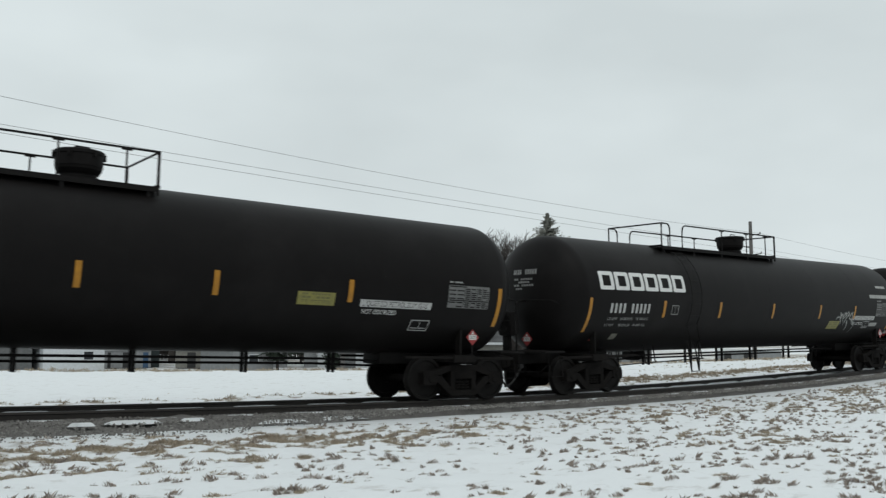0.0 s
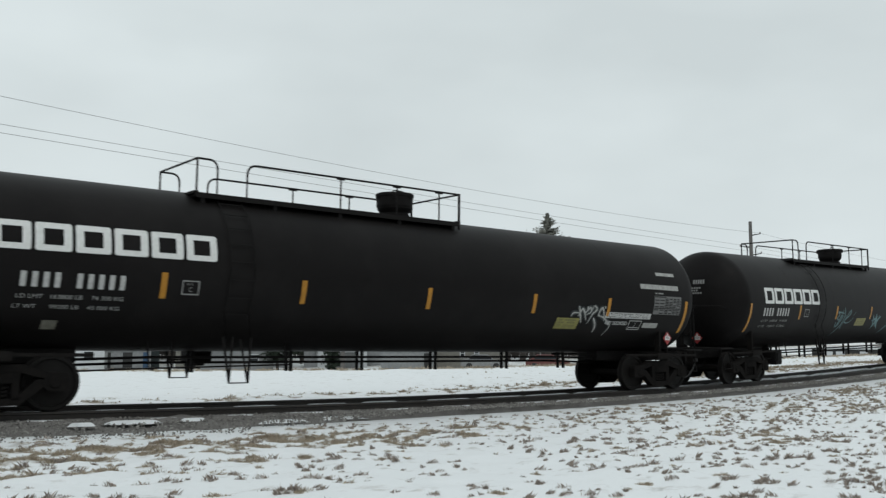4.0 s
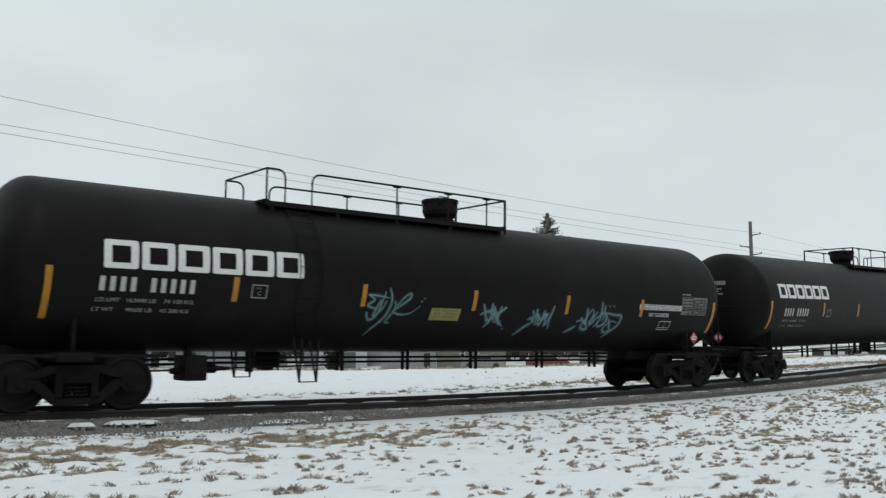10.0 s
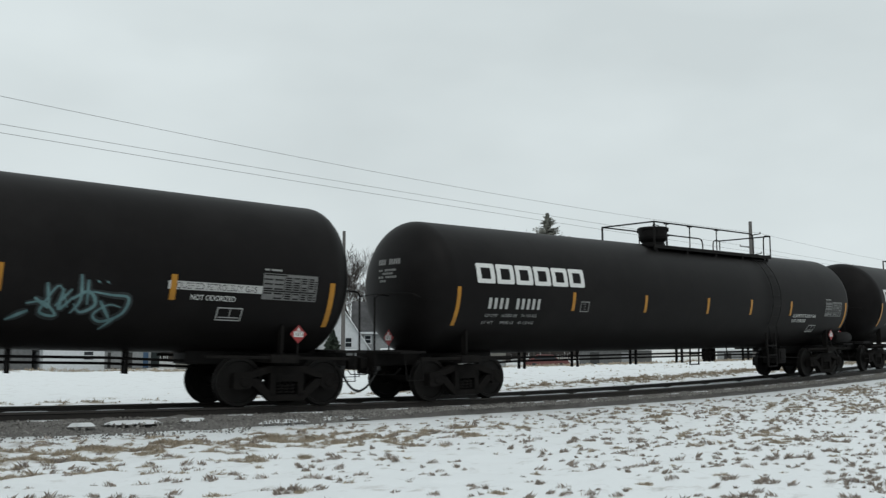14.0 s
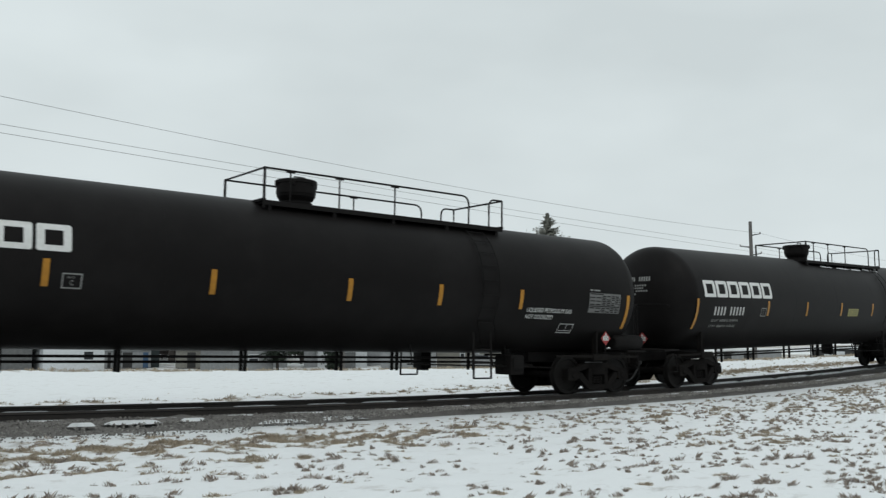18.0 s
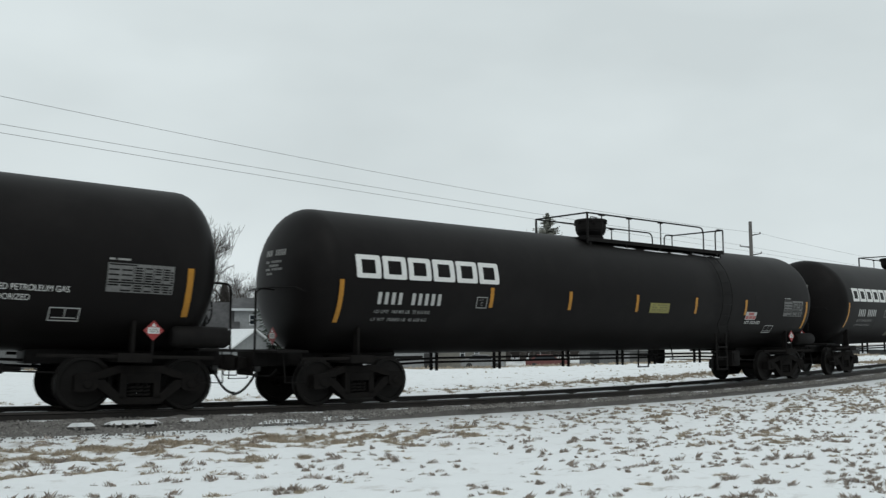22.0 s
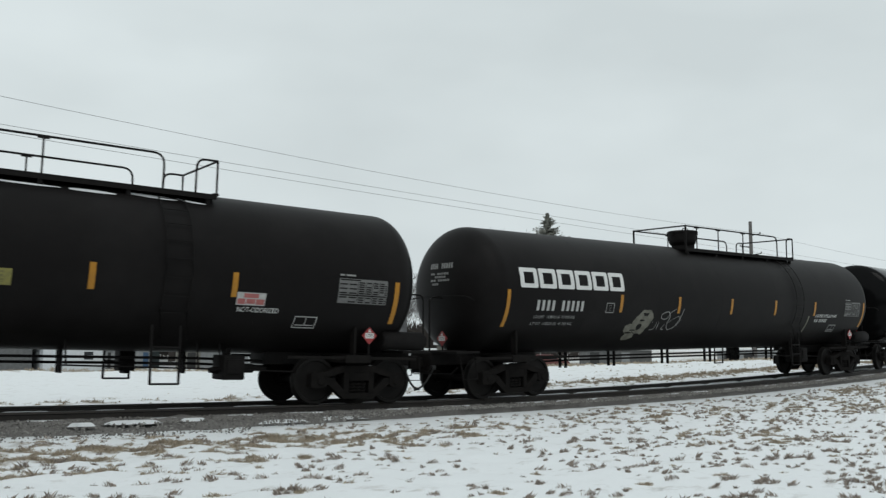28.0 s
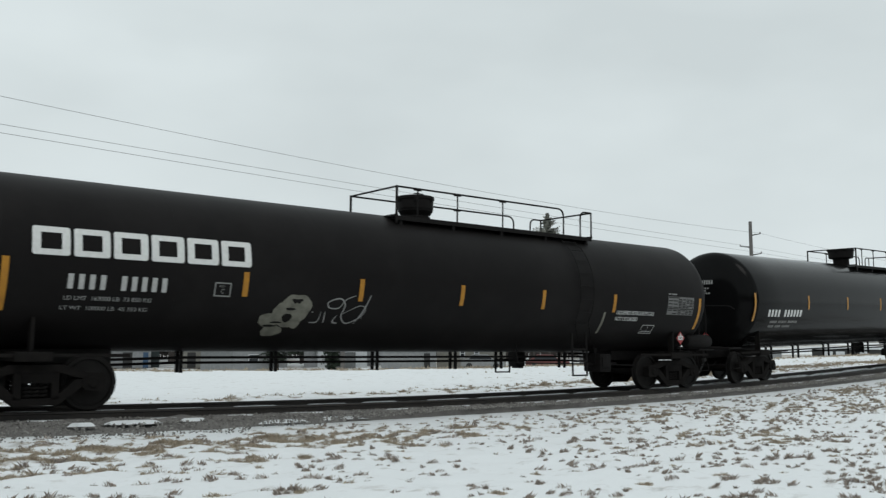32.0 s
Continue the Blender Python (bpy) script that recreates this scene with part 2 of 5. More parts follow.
BALLAST = material("grey_ballast_gravel", (0.21, 0.2, 0.19), 0.9, (0.125, 0.118, 0.11), 30.0, 0.9, stains=(0.19, 0.18, 0.17), stain_scale=2.0, bump=0.8, bump_scale=18.0)
SNOW_PLAIN = material("old_snow", (0.78, 0.8, 0.81), 0.8, (0.66, 0.68, 0.69), 6.0, 0.7, bump=0.4, bump_scale=8.0)


def shoulder(x):
    """How much of the near ballast shoulder lies bare of snow at x."""
    k = 1.0 if x < 4.5 else max(0.22, 1.0 - (x - 4.5) / 9.5)
    return k * (1.0 + 0.3 * noise.noise((x * 0.9, 3.0, 8.0)) + 0.18 * noise.noise((x * 3.3, 5.0, 8.0)))


def sweep(name, prof, x0, x1, dx, mat, parent, rough=0.0, trim=False):
    """Sweeps an open profile of (side, up) along the track."""
    n = int((x1 - x0) / dx)
    bm = bmesh.new()
    rows = []
    for i in range(n + 1):
        x = x0 + (x1 - x0) * i / n
        row = []
        for s, u in prof:
            if trim and s < -1.25:
                s = -1.25 + (s + 1.25) * shoulder(x)
            p = on_track(x, s, u)
            if rough:
                p.z += rough * noise.noise((p.x * 2.1, p.y * 2.1, 7.0)) + rough * 0.8 * noise.noise((p.x * 6, p.y * 6, 1.0))
            row.append(bm.verts.new(p))
        rows.append(row)
    for a, b in zip(rows, rows[1:]):
        for k in range(len(prof) - 1):
            bm.faces.new((a[k], a[k + 1], b[k + 1], b[k]))
    return part(name, bm, mat, parent, smooth=50.0)


ballast = sweep("ballast", [(-2.6, -0.46), (-2.2, -0.36), (-1.85, -0.26), (-1.5, -0.18), (-1.3, -0.14), (-0.9, -0.135), (-0.7, -0.14), (-0.4, -0.15), (0, -0.14), (0.4, -0.15), (0.75, -0.17), (1.5, -0.19), (2.1, -0.26), (2.75, -0.44)], -60.0, 140.0, 0.2, BALLAST, None, 0.035, True)
tagged(ballast, "grey crushed stone ballast under the rails", "ballast", kind="structure")


# Stone between the rails, darker than the ballast shoulders.
BED_DARK = material("dark_track_bed", (0.035, 0.032, 0.03), 0.85, (0.016, 0.015, 0.014), 16.0, 0.9, bump=1.0, bump_scale=18.0)
bed = sweep("track_bed", [(-0.95, -0.17), (-0.87, -0.13), (-0.69, -0.125), (-0.35, -0.125), (0, -0.12), (0.35, -0.125), (0.69, -0.14), (0.95, -0.17)], -60.0, 140.0, 0.25, BED_DARK, None, 0.02)
tagged(bed, "dark stone between the rails", "ballast", kind="structure")


def rail_profile(c):
    return [(c - 0.07, -0.17), (c - 0.07, -0.158), (c - 0.012, -0.135), (c - 0.012, -0.05), (c - 0.035, -0.038), (c - 0.035, -0.008), (c - 0.028, 0.0),
            (c + 0.028, 0.0), (c + 0.035, -0.008), (c + 0.035, -0.038), (c + 0.012, -0.05), (c + 0.012, -0.135), (c + 0.07, -0.158), (c + 0.07, -0.17)]


for c in (-0.78, 0.78):
    r = sweep("rail", rail_profile(c), -90.0, 160.0, 0.5, RAIL, None)
    tagged(r, "dark rusted steel rail spiked to timber ties", "rail", "rails of the track", kind="structure")
    part("rail_head", sweep("x", [(c - 0.027, 0.003), (c + 0.027, 0.003)], -90.0, 160.0, 0.5, RAIL_TOP, None).data, None, r, "shiny worn running surface")
    bpy.data.objects.remove(bpy.data.objects["x"])


# ---- tank cars ----
RT = 1.572      # tank radius
ZT = 2.588      # height of the tank's axis
LC = 9.42        # the straight part reaches from -LB to LC
LB = 9.06
WR = 0.48       # wheel radius
TRUCK = 8.5     # truck centres from the car's middle
WB = 0.915      # half the wheelbase


def tank_mesh(deep=0.76):
    prof = []
    n = 12
    for k in range(n + 1):
        a = math.pi / 2 * k / n
        prof.append((-LB - deep * math.cos(a), RT * math.sin(a) ** 0.85))
    for k in range(1, 13):
        prof.append((-LB + (LB + LC) * k / 12, RT))
    for k in range(1, n + 1):
        a = math.pi / 2 * (1 - k / n)
        prof.append((LC + deep * math.cos(a), RT * max(0.0, math.sin(a)) ** 0.85))
    bm = bmesh.new()
    lathe(bm, prof, 72, pose(0, 0, ZT))
    return finish(bm, 60)


def surf(x, z, lift=0.004):
    """A point of the tank's near side at height z, just off the paint."""
    r = RT + lift
    dz = max(-r * 0.999, min(r * 0.999, z - ZT))
    return Vector((x, -math.sqrt(r * r - dz * dz), ZT + dz))


def arc_z(z, ds):
    """The height reached after ds metres round the shell from height z."""
    a = math.asin((z - ZT) / RT) + ds / RT
    return ZT + RT * math.sin(a)


def patch(bm, x0, x1, z0, z1, lift=0.004, slant=0.0):
    """A thin decal with its own thickness, wrapped on the shell."""
    n = max(1, int(abs(z1 - z0) / 0.06))
    m = max(1, int(abs(x1 - x0) / 0.5))
    g = []
    for j in range(n + 1):
        z = z0 + (z1 - z0) * j / n
        g.append([bm.verts.new(surf(x0 + (x1 - x0) * i / m + slant * (j / n), z, lift)) for i in range(m + 1)])
    for j in range(n):
        for i in range(m):
            bm.faces.new((g[j][i], g[j][i + 1], g[j + 1][i + 1], g[j + 1][i]))
    return bm


TANK_ME = tank_mesh()


def wheel_mesh():
    bm = bmesh.new()
    lathe(bm, [(0.0, 0.02), (-0.05, 0.1), (-0.075, 0.13), (-0.06, 0.15), (-0.03, 0.3), (-0.035, 0.395), (-0.07, 0.41), (-0.072, WR - 0.012), (-0.06, WR), (0.04, WR + 0.006), (0.05, WR + 0.028), (0.07, WR + 0.026), (0.075, 0.4), (0.03, 0.38), (0.02, 0.15), (0.1, 0.12), (0.1, 0.0)], 40)
    return finish(bm, 35)


WHEEL_ME = wheel_mesh()
WHEEL_ME.materials.append(WHEEL)


def axle_mesh():
    bm = bmesh.new()
    lathe(bm, [(-1.02, 0.0), (-1.02, 0.07), (-0.75, 0.085), (-0.6, 0.08), (0.6, 0.08), (0.75, 0.085), (1.02, 0.07), (1.02, 0.0)], 14, pose(0, 0, 0, 0, 0, 90))
    return finish(bm)


AXLE_ME = axle_mesh()
AXLE_ME.materials.append(GRIME)


def side_frame_mesh():
    """One cast side frame in the x, z plane, its middle at the truck's centre."""
    bm = bmesh.new()
    y0, y1 = -0.09, 0.09
    top = [(0.0, 0.80), (0.42, 0.80), (0.62, 0.72), (0.80, 0.67), (1.08, 0.66), (1.13, 0.62), (1.13, 0.56), (0.78, 0.56), (0.58, 0.60), (0.40, 0.66), (0.0, 0.66)]
    for s in (1, -1):
        prism(bm, [(x * s, z) for x, z in top], y0, y1)
        prism(bm, [(x * s, z) for x, z in [(1.13, 0.57), (1.13, 0.36), (1.05, 0.34), (0.80, 0.36), (0.74, 0.42), (0.74, 0.57)]], y0 - 0.02, y1)
        prism(bm, [(x * s, z) for x, z in [(0.76, 0.55), (0.74, 0.42), (0.36, 0.12), (0.0, 0.12), (0.0, 0.24), (0.30, 0.24), (0.62, 0.55)]], y0, y1)
        prism(bm, [(x * s, z) for x, z in [(0.24, 0.68), (0.36, 0.68), (0.36, 0.22), (0.24, 0.22)]], y0, y1)
    return finish(bm, 30)


SIDE_ME = side_frame_mesh()
SIDE_ME.materials.append(GRIME)


def spring_mesh():
    bm = bmesh.new()
    for cx in (-0.13, 0.0, 0.13):
        pts = [(cx + 0.055 * math.cos(a * 0.9), 0.055 * math.sin(a * 0.9), 0.24 + 0.24 * a / 26) for a in range(27)]
        tube(bm, pts, 0.03, 5)
    box(bm, -0.24, 0.24, -0.1, 0.1, 0.49, 0.66, 0.015)
    return finish(bm)


SPRING_ME = spring_mesh()
SPRING_ME.materials.append(GRIME)


def bearing_mesh():
    bm = bmesh.new()
    lathe(bm, [(0.0, 0.0), (0.0, 0.07), (0.03, 0.09), (0.05, 0.12), (0.2, 0.12), (0.2, 0.0)], 18, pose(0, -1.14, 0, 0, 0, 90))
    return finish(bm)


BEARING_ME = bearing_mesh()
BEARING_ME.materials.append(GRIME)


def truck(car, cx, wheels):
    """One four-wheel truck under the car at cx."""
    bm = bmesh.new()
    box(bm, -0.2, 0.2, -1.0, 1.0, 0.5, 0.78, 0.03)
    box(bm, -0.32, 0.32, -0.32, 0.32, 0.76, 0.86, 0.02)
    for s in (-1, 1):
        box(bm, s * 0.43 - 0.03, s * 0.43 + 0.03, -0.78, 0.78, 0.34, 0.44, 0.01)
        for y in (-0.76, 0.76):
            box(bm, s * 0.44 - 0.04, s * 0.44 + 0.04, y - 0.05, y + 0.05, 0.3, 0.62, 0.01)
    frame_ob = part("truck_bolster", bm, GRIME, car, "grimy cast steel bolster with brake beams", pose(cx, 0, 0))
    for y in (-1.0, 1.0):
        part("side_frame", SIDE_ME, None, frame_ob, at=pose(0, y, 0, 0, 0, 0 if y < 0 else 180))
        part("truck_spring", SPRING_ME, None, frame_ob, at=pose(0, y, 0))
        for s in (-1, 1):
            part("bearing_cap", BEARING_ME, None, frame_ob, at=pose(s * WB, 0, WR, 0, 0, 0 if y < 0 else 180))
    for s in (-1, 1):
        ax = part("wheelset", AXLE_ME, None, car, at=pose(cx + s * WB, 0, WR))
        for y in (-0.8, 0.8):
            part("wheel", WHEEL_ME, None, ax, at=pose(0, y, 0, 0, 0, 90 if y < 0 else -90))
        wheels.append((ax, cx + s * WB))


def shell_text(words, x0, zc, high, mat, car, name, label=""):
    """Lettering cut from the built-in font, wrapped on the shell."""
    cu = bpy.data.curves.new("words", "FONT")
    cu.body = words
    cu.size = 1.0
    ob = bpy.data.objects.new("words", cu)
    me = bpy.data.meshes.new_from_object(ob)
    bpy.data.objects.remove(ob)
    top = max(v.co.y for v in me.vertices)
    k = high / top
    for v in me.vertices:
        v.co = surf(x0 + v.co.x * k * 0.79, arc_z(zc, (v.co.y - top / 2) * k), 0.005)
    me.materials.append(mat)
    return part(name, me, None, car, label)


def weight_text(words, x0, x1, zc, high, car):
    """A line of small stencilled words fitted between x0 and x1."""
    ob = shell_text(words, 0.0, zc, high, WEIGHT, car, "weight_marking")
    lo, hi = min(v.co.x for v in ob.data.vertices), max(v.co.x for v in ob.data.vertices)
    for v in ob.data.vertices:
        v.co.x = x0 + (v.co.x - lo) * (x1 - x0) / (hi - lo)
    tagged(ob, kind="stuff")


def ring_patch(bm, x0, x1, z0, z1, w, open_side=0):
    """A square-cornered ring of paint; open_side leaves a gap on its right flank."""
    patch(bm, x0, x1, z1 - w, z1, 0.005)
    patch(bm, x0, x1, z0, z0 + w, 0.005)
    patch(bm, x0, x0 + w, z0 + w, z1 - w, 0.005)
    if open_side:
        h = (z1 - z0) * 0.3
        patch(bm, x1 - w, x1, z1 - h, z1 - w, 0.005)
        patch(bm, x1 - w, x1, z0 + w, z0 + h, 0.005)
    else:
        patch(bm, x1 - w, x1, z0 + w, z1 - w, 0.005)


def char_bars(bm, x0, x1, z0, z1, n, gaps=(), slim=0.68):
    step = (x1 - x0) / n
    for i in range(n):
        if i not in gaps:
            patch(bm, x0 + step * i, x0 + step * (i + slim), z0, z1, 0.005)


WEIGHT = material("thin_white_stencil_lettering", (0.34, 0.34, 0.33), 0.6, (0.24, 0.24, 0.235), 20.0, 0.8)
STENCIL = material("white_stencil_lettering", (0.5, 0.5, 0.49), 0.6, (0.36, 0.36, 0.35), 20.0, 0.8)
GREY_STENCIL = material("grey_worn_lettering", (0.17, 0.17, 0.166), 0.65, (0.1, 0.1, 0.098), 16.0, 0.9)


def stripe(car, x, z1, z0):
    bm = bmesh.new()
    patch(bm, x - 0.055, x + 0.055, z0, z1, 0.006)
    part("reflective_stripe", bm, YELLOW, car, "amber yellow reflective stripe")


def round_ring(bm, x0, x1, z0, z1, wx, wz):
    """A broad ring of paint with clipped outer corners."""
    c = 0.03
    outer = [(x0 + c, z0), (x1 - c, z0), (x1, z0 + c), (x1, z1 - c), (x1 - c, z1), (x0 + c, z1), (x0, z1 - c), (x0, z0 + c)]
    a, b, lo, hi = x0 + wx, x1 - wx, z0 + wz, z1 - wz
    inner = [(a, lo), (b, lo), (b, lo), (b, hi), (b, hi), (a, hi), (a, hi), (a, lo)]
    for k in range(8):
        o0, o1, i0, i1 = outer[k], outer[(k + 1) % 8], inner[k], inner[(k + 1) % 8]
        n = 6 if k in (2, 6) else 1
        for s in range(n):
            f, g = s / n, (s + 1) / n
            quad = [tuple(u[q] + (v[q] - u[q]) * h for q in (0, 1)) for u, v, h in ((o0, o1, f), (o0, o1, g), (i0, i1, g), (i0, i1, f))]
            if k % 2:
                quad = quad[:3]
            bm.faces.new([bm.verts.new(surf(x, z, 0.006)) for x, z in quad])


def logo(car, x0, x1, z0, z1):
    step = (x1 - x0 + 0.06) / 6
    for i in range(6):
        bm = bmesh.new()
        round_ring(bm, x0 + step * i, x0 + step * (i + 1) - 0.06, z0, z1, 0.135, 0.1)
        part("logo_shape", bm, WHITE, car, "broad white painted logo shape")


def marks(car, x0, weights, wide=0.0, z1=2.33):
    """The reporting mark as plain painted bars, the weights below it."""
    for k in range(10):
        if k != 4:
            bm = bmesh.new()
            patch(bm, x0 + 0.18 * k, x0 + 0.18 * k + 0.09, z1 - 0.25, z1, 0.005)
            part("number_bar", bm, STENCIL, car)
    for k, words in enumerate(weights):
        weight_text(words, x0 - 0.03 - 0.03 * k, x0 + 1.47 + wide - 0.04 * k, z1 - 0.4 - 0.165 * k, 0.075, car)


def plate_box(car, x0, z0, z1, w=0.33):
    bm = bmesh.new()
    ring_patch(bm, x0, x0 + w, z0, z1, 0.022)
    part("plate_outline", bm, DULLWHITE, car)
    shell_text("C", x0 + w * 0.4, (z0 + z1) / 2 - 0.03, 0.085, DULLWHITE, car, "plate_letter")
    shell_text("PLATE", x0 + w * 0.27, z1 - 0.07, 0.035, DULLWHITE, car, "plate_word")


def test_box(car, x0, z0, z1):
    bm = bmesh.new()
    w = 0.5
    ring_patch(bm, x0, x0 + w, z0, z1, 0.018)
    patch(bm, x0 + w * 0.5, x0 + w * 0.5 + 0.014, z0 + 0.07, z1 - 0.03, 0.005)
    patch(bm, x0 + 0.05, x0 + w - 0.05, z0 + 0.05, z0 + 0.066, 0.005)
    part("test_date_box", bm, STENCIL, car)


def data_table(car, x0=7.9, z1=2.57):
    """A grey stencilled panel with ruled rows and columns of dark bars."""
    bm = bmesh.new()
    patch(bm, x0, x0 + 1.16, z1 - 0.5, z1, 0.004)
    panel = part("data_panel", bm, GREY_STENCIL, car, "faded grey stencilled data table")
    bm = bmesh.new()
    for r in range(11):
        z = z1 - 0.014 - r * 0.044
        if r in (0, 7):
            patch(bm, x0 + 0.02, x0 + (0.5 if r == 0 else 1.14), z - 0.024, z, 0.007)
            continue
        for c, (a, b) in enumerate(((0.02, 0.2), (0.24, 0.42), (0.47, 0.6), (0.65, 0.77), (0.82, 0.93), (0.98, 1.08), (1.1, 1.14))):
            if (r * 3 + c) % 7 != 2 and not (c < 2 and r % 2):
                patch(bm, x0 + a, x0 + b, z - 0.026, z, 0.007)
    for a in (0.44, 0.625, 0.79, 0.955):
        patch(bm, x0 + a, x0 + a + 0.01, z1 - 0.46, z1 - 0.05, 0.0072)
    tagged(part("data_print", bm, TANK, panel, "rows of small dark bars"), kind="stuff")
    bm = bmesh.new()
    patch(bm, x0 + 0.02, x0 + 0.12, z1 + 0.05, z1 + 0.085, 0.005)
    patch(bm, x0 + 0.15, x0 + 0.38, z1 + 0.05, z1 + 0.085, 0.005)
    part("data_heading", bm, DULLWHITE, car)


def placard(car, m, faded=False):
    """A diamond hazard placard on its bracket, facing -y in its own space."""
    bm = bmesh.new()
    box(bm, -0.13, 0.13, 0.006, 0.014, -0.13, 0.13, 0.0, pose(0, 0, 0, 0, 45, 0))
    pl = part("placard", bm, RED, car, "red diamond placard with a white panel", m)
    bm = bmesh.new()
    box(bm, -0.105, 0.105, 0.0, 0.005, -0.055, 0.055)
    prism(bm, [(-0.045, 0.07), (0.045, 0.07), (0.02, 0.1), (0.0, 0.145), (-0.02, 0.1)], 0.0, 0.005)
    part("white_panel", bm, WHITE, pl)
    cu = bpy.data.curves.new("words", "FONT")
    cu.body = "1075"
    cu.align_x = "CENTER"
    ob = bpy.data.objects.new("words", cu)
    me = bpy.data.meshes.new_from_object(ob)
    bpy.data.objects.remove(ob)
    for v in me.vertices:
        v.co = Vector((v.co.x * 0.082, -0.003, (v.co.y - 0.35) * 0.1))
    part("panel_digit", me, STEEL, pl)
    bm = bmesh.new()
    box(bm, -0.02, 0.02, 0.016, 0.03, -0.5, 0.05)
    part("bracket", bm, STEEL, pl)


def head_marks(car):
    bm = bmesh.new()
    xc, a = -LB, 0.76

    def hp(y, z):
        k = max(0.0, 1 - (math.hypot(y, z - ZT) / RT) ** (2 / 0.85))
        return Vector((xc - a * math.sqrt(k) - 0.006, y, z))
    for z, h, runs in ((3.1, 0.13, ((0.4, 0.1), (-0.02, -0.42))), (2.95, 0.05, ((0.36, 0.2), (0.12, -0.3))), (2.87, 0.05, ((0.2, -0.2),)), (2.79, 0.05, ((0.36, 0.15), (0.08, -0.34))), (2.7, 0.05, ((0.3, 0.05),))):
        for y0, y1 in runs:
            n = max(2, int(abs(y1 - y0) / 0.075))
            for i in range(n):
                p, q = y0 + (y1 - y0) * i / n, y0 + (y1 - y0) * (i + 0.7) / n
                bm.faces.new([bm.verts.new(hp(*c)) for c in ((p, z), (q, z), (q, z + h), (p, z + h))])
    tagged(part("head_marking", bm, DULLWHITE, car, "small worn stencilled bars on the tank head"), kind="stuff")


def stroke(bm, pts, wide, lift):
    """One sprayed line along smooth points (x, z) of the shell, thin at both ends."""
    path = []
    n = len(pts)
    for i in range(n - 1):
        a, b, c, d = pts[max(i - 1, 0)], pts[i], pts[i + 1], pts[min(i + 2, n - 1)]
        for s in (0.0, 0.2, 0.4, 0.6, 0.8):
            path.append([0.5 * (2 * b[q] + (c[q] - a[q]) * s + (2 * a[q] - 5 * b[q] + 4 * c[q] - d[q]) * s * s + (3 * b[q] - a[q] - 3 * c[q] + d[q]) * s ** 3) for q in (0, 1)])
    path.append(list(pts[-1]))
    left, right = [], []
    for k, p in enumerate(path):
        a, b = path[max(k - 1, 0)], path[min(k + 1, len(path) - 1)]
        dx, dz = b[0] - a[0], b[1] - a[1]
        long = math.hypot(dx, dz) or 1.0
        f = k / (len(path) - 1)
        w = wide * (0.35 + 0.65 * math.sin(math.pi * min(1.0, 0.1 + f * 0.95))) / 2
        left.append(bm.verts.new(surf(p[0] - dz / long * w, p[1] + dx / long * w, lift)))
        right.append(bm.verts.new(surf(p[0] + dz / long * w, p[1] - dx / long * w, lift)))
    for k in range(len(path) - 1):
        bm.faces.new((left[k], left[k + 1], right[k + 1], right[k]))


def tag(car, x0, x1, z0, z1, mat, lines, wide, label, mist=True):
    """Sprayed lines, given in the unit square, laid over a patch of the shell with a thin mist round them."""
    bm, haze = bmesh.new(), bmesh.new()
    for k, line in enumerate(lines):
        pts = [(x0 + (x1 - x0) * line[q], z0 + (z1 - z0) * line[q + 1]) for q in range(0, len(line), 2)]
        stroke(bm, pts, wide * (0.85 + 0.3 * ((k * 7) % 5) / 4), 0.006 + 0.0003 * k)
        if mist:
            stroke(haze, pts, wide * 2.8, 0.0035 + 0.0001 * k)
    ob = part("graffiti_tag", bm, mat, car, label)
    if mist:
        tagged(part("spray_mist", haze, MIST, ob, "thin grey overspray"), kind="stuff")
    else:
        haze.free()


def blobs(car, x0, x1, z0, z1, lobes, mat, name, label, lift):
    """Filled round lobes of sprayed paint; each lobe is a centre and two radii in the unit square."""
    bm = bmesh.new()
    n = 28
    for k, (u, v, ru, rv) in enumerate(lobes):
        ring = []
        for q in range(n):
            a = 2 * math.pi * q / n
            f = 1 + 0.07 * math.sin(3 * a + k) + 0.04 * math.sin(7 * a + 2 * k)
            ring.append(bm.verts.new(surf(x0 + (x1 - x0) * (u + ru * f * math.cos(a)), z0 + (z1 - z0) * (v + rv * f * math.sin(a)), lift + 0.0004 * k)))
        mid = bm.verts.new(surf(x0 + (x1 - x0) * u, z0 + (z1 - z0) * v, lift + 0.0004 * k))
        for q in range(n):
            bm.faces.new((ring[q], ring[(q + 1) % n], mid))
    return part(name, bm, mat, car, label)


def tape_panel(car, x0, x1, z0, z1, mat, name="decal", label="", bars=0):
    bm = bmesh.new()
    patch(bm, x0, x1, z0, z1, 0.005)
    ob = part(name, bm, mat, car, label)
    if bars:
        for lo, hi, k in ((0.05, 0.1, bars), (0.13, 0.17, bars - 3), (0.2, 0.23, bars)):
            bm = bmesh.new()
            char_bars(bm, x0 + 0.1, x1 - 0.1, z0 + lo, z0 + hi, k, (2,), 0.75)
            tagged(part("decal_writing", bm, DECAL_INK, ob), kind="stuff")
    return ob


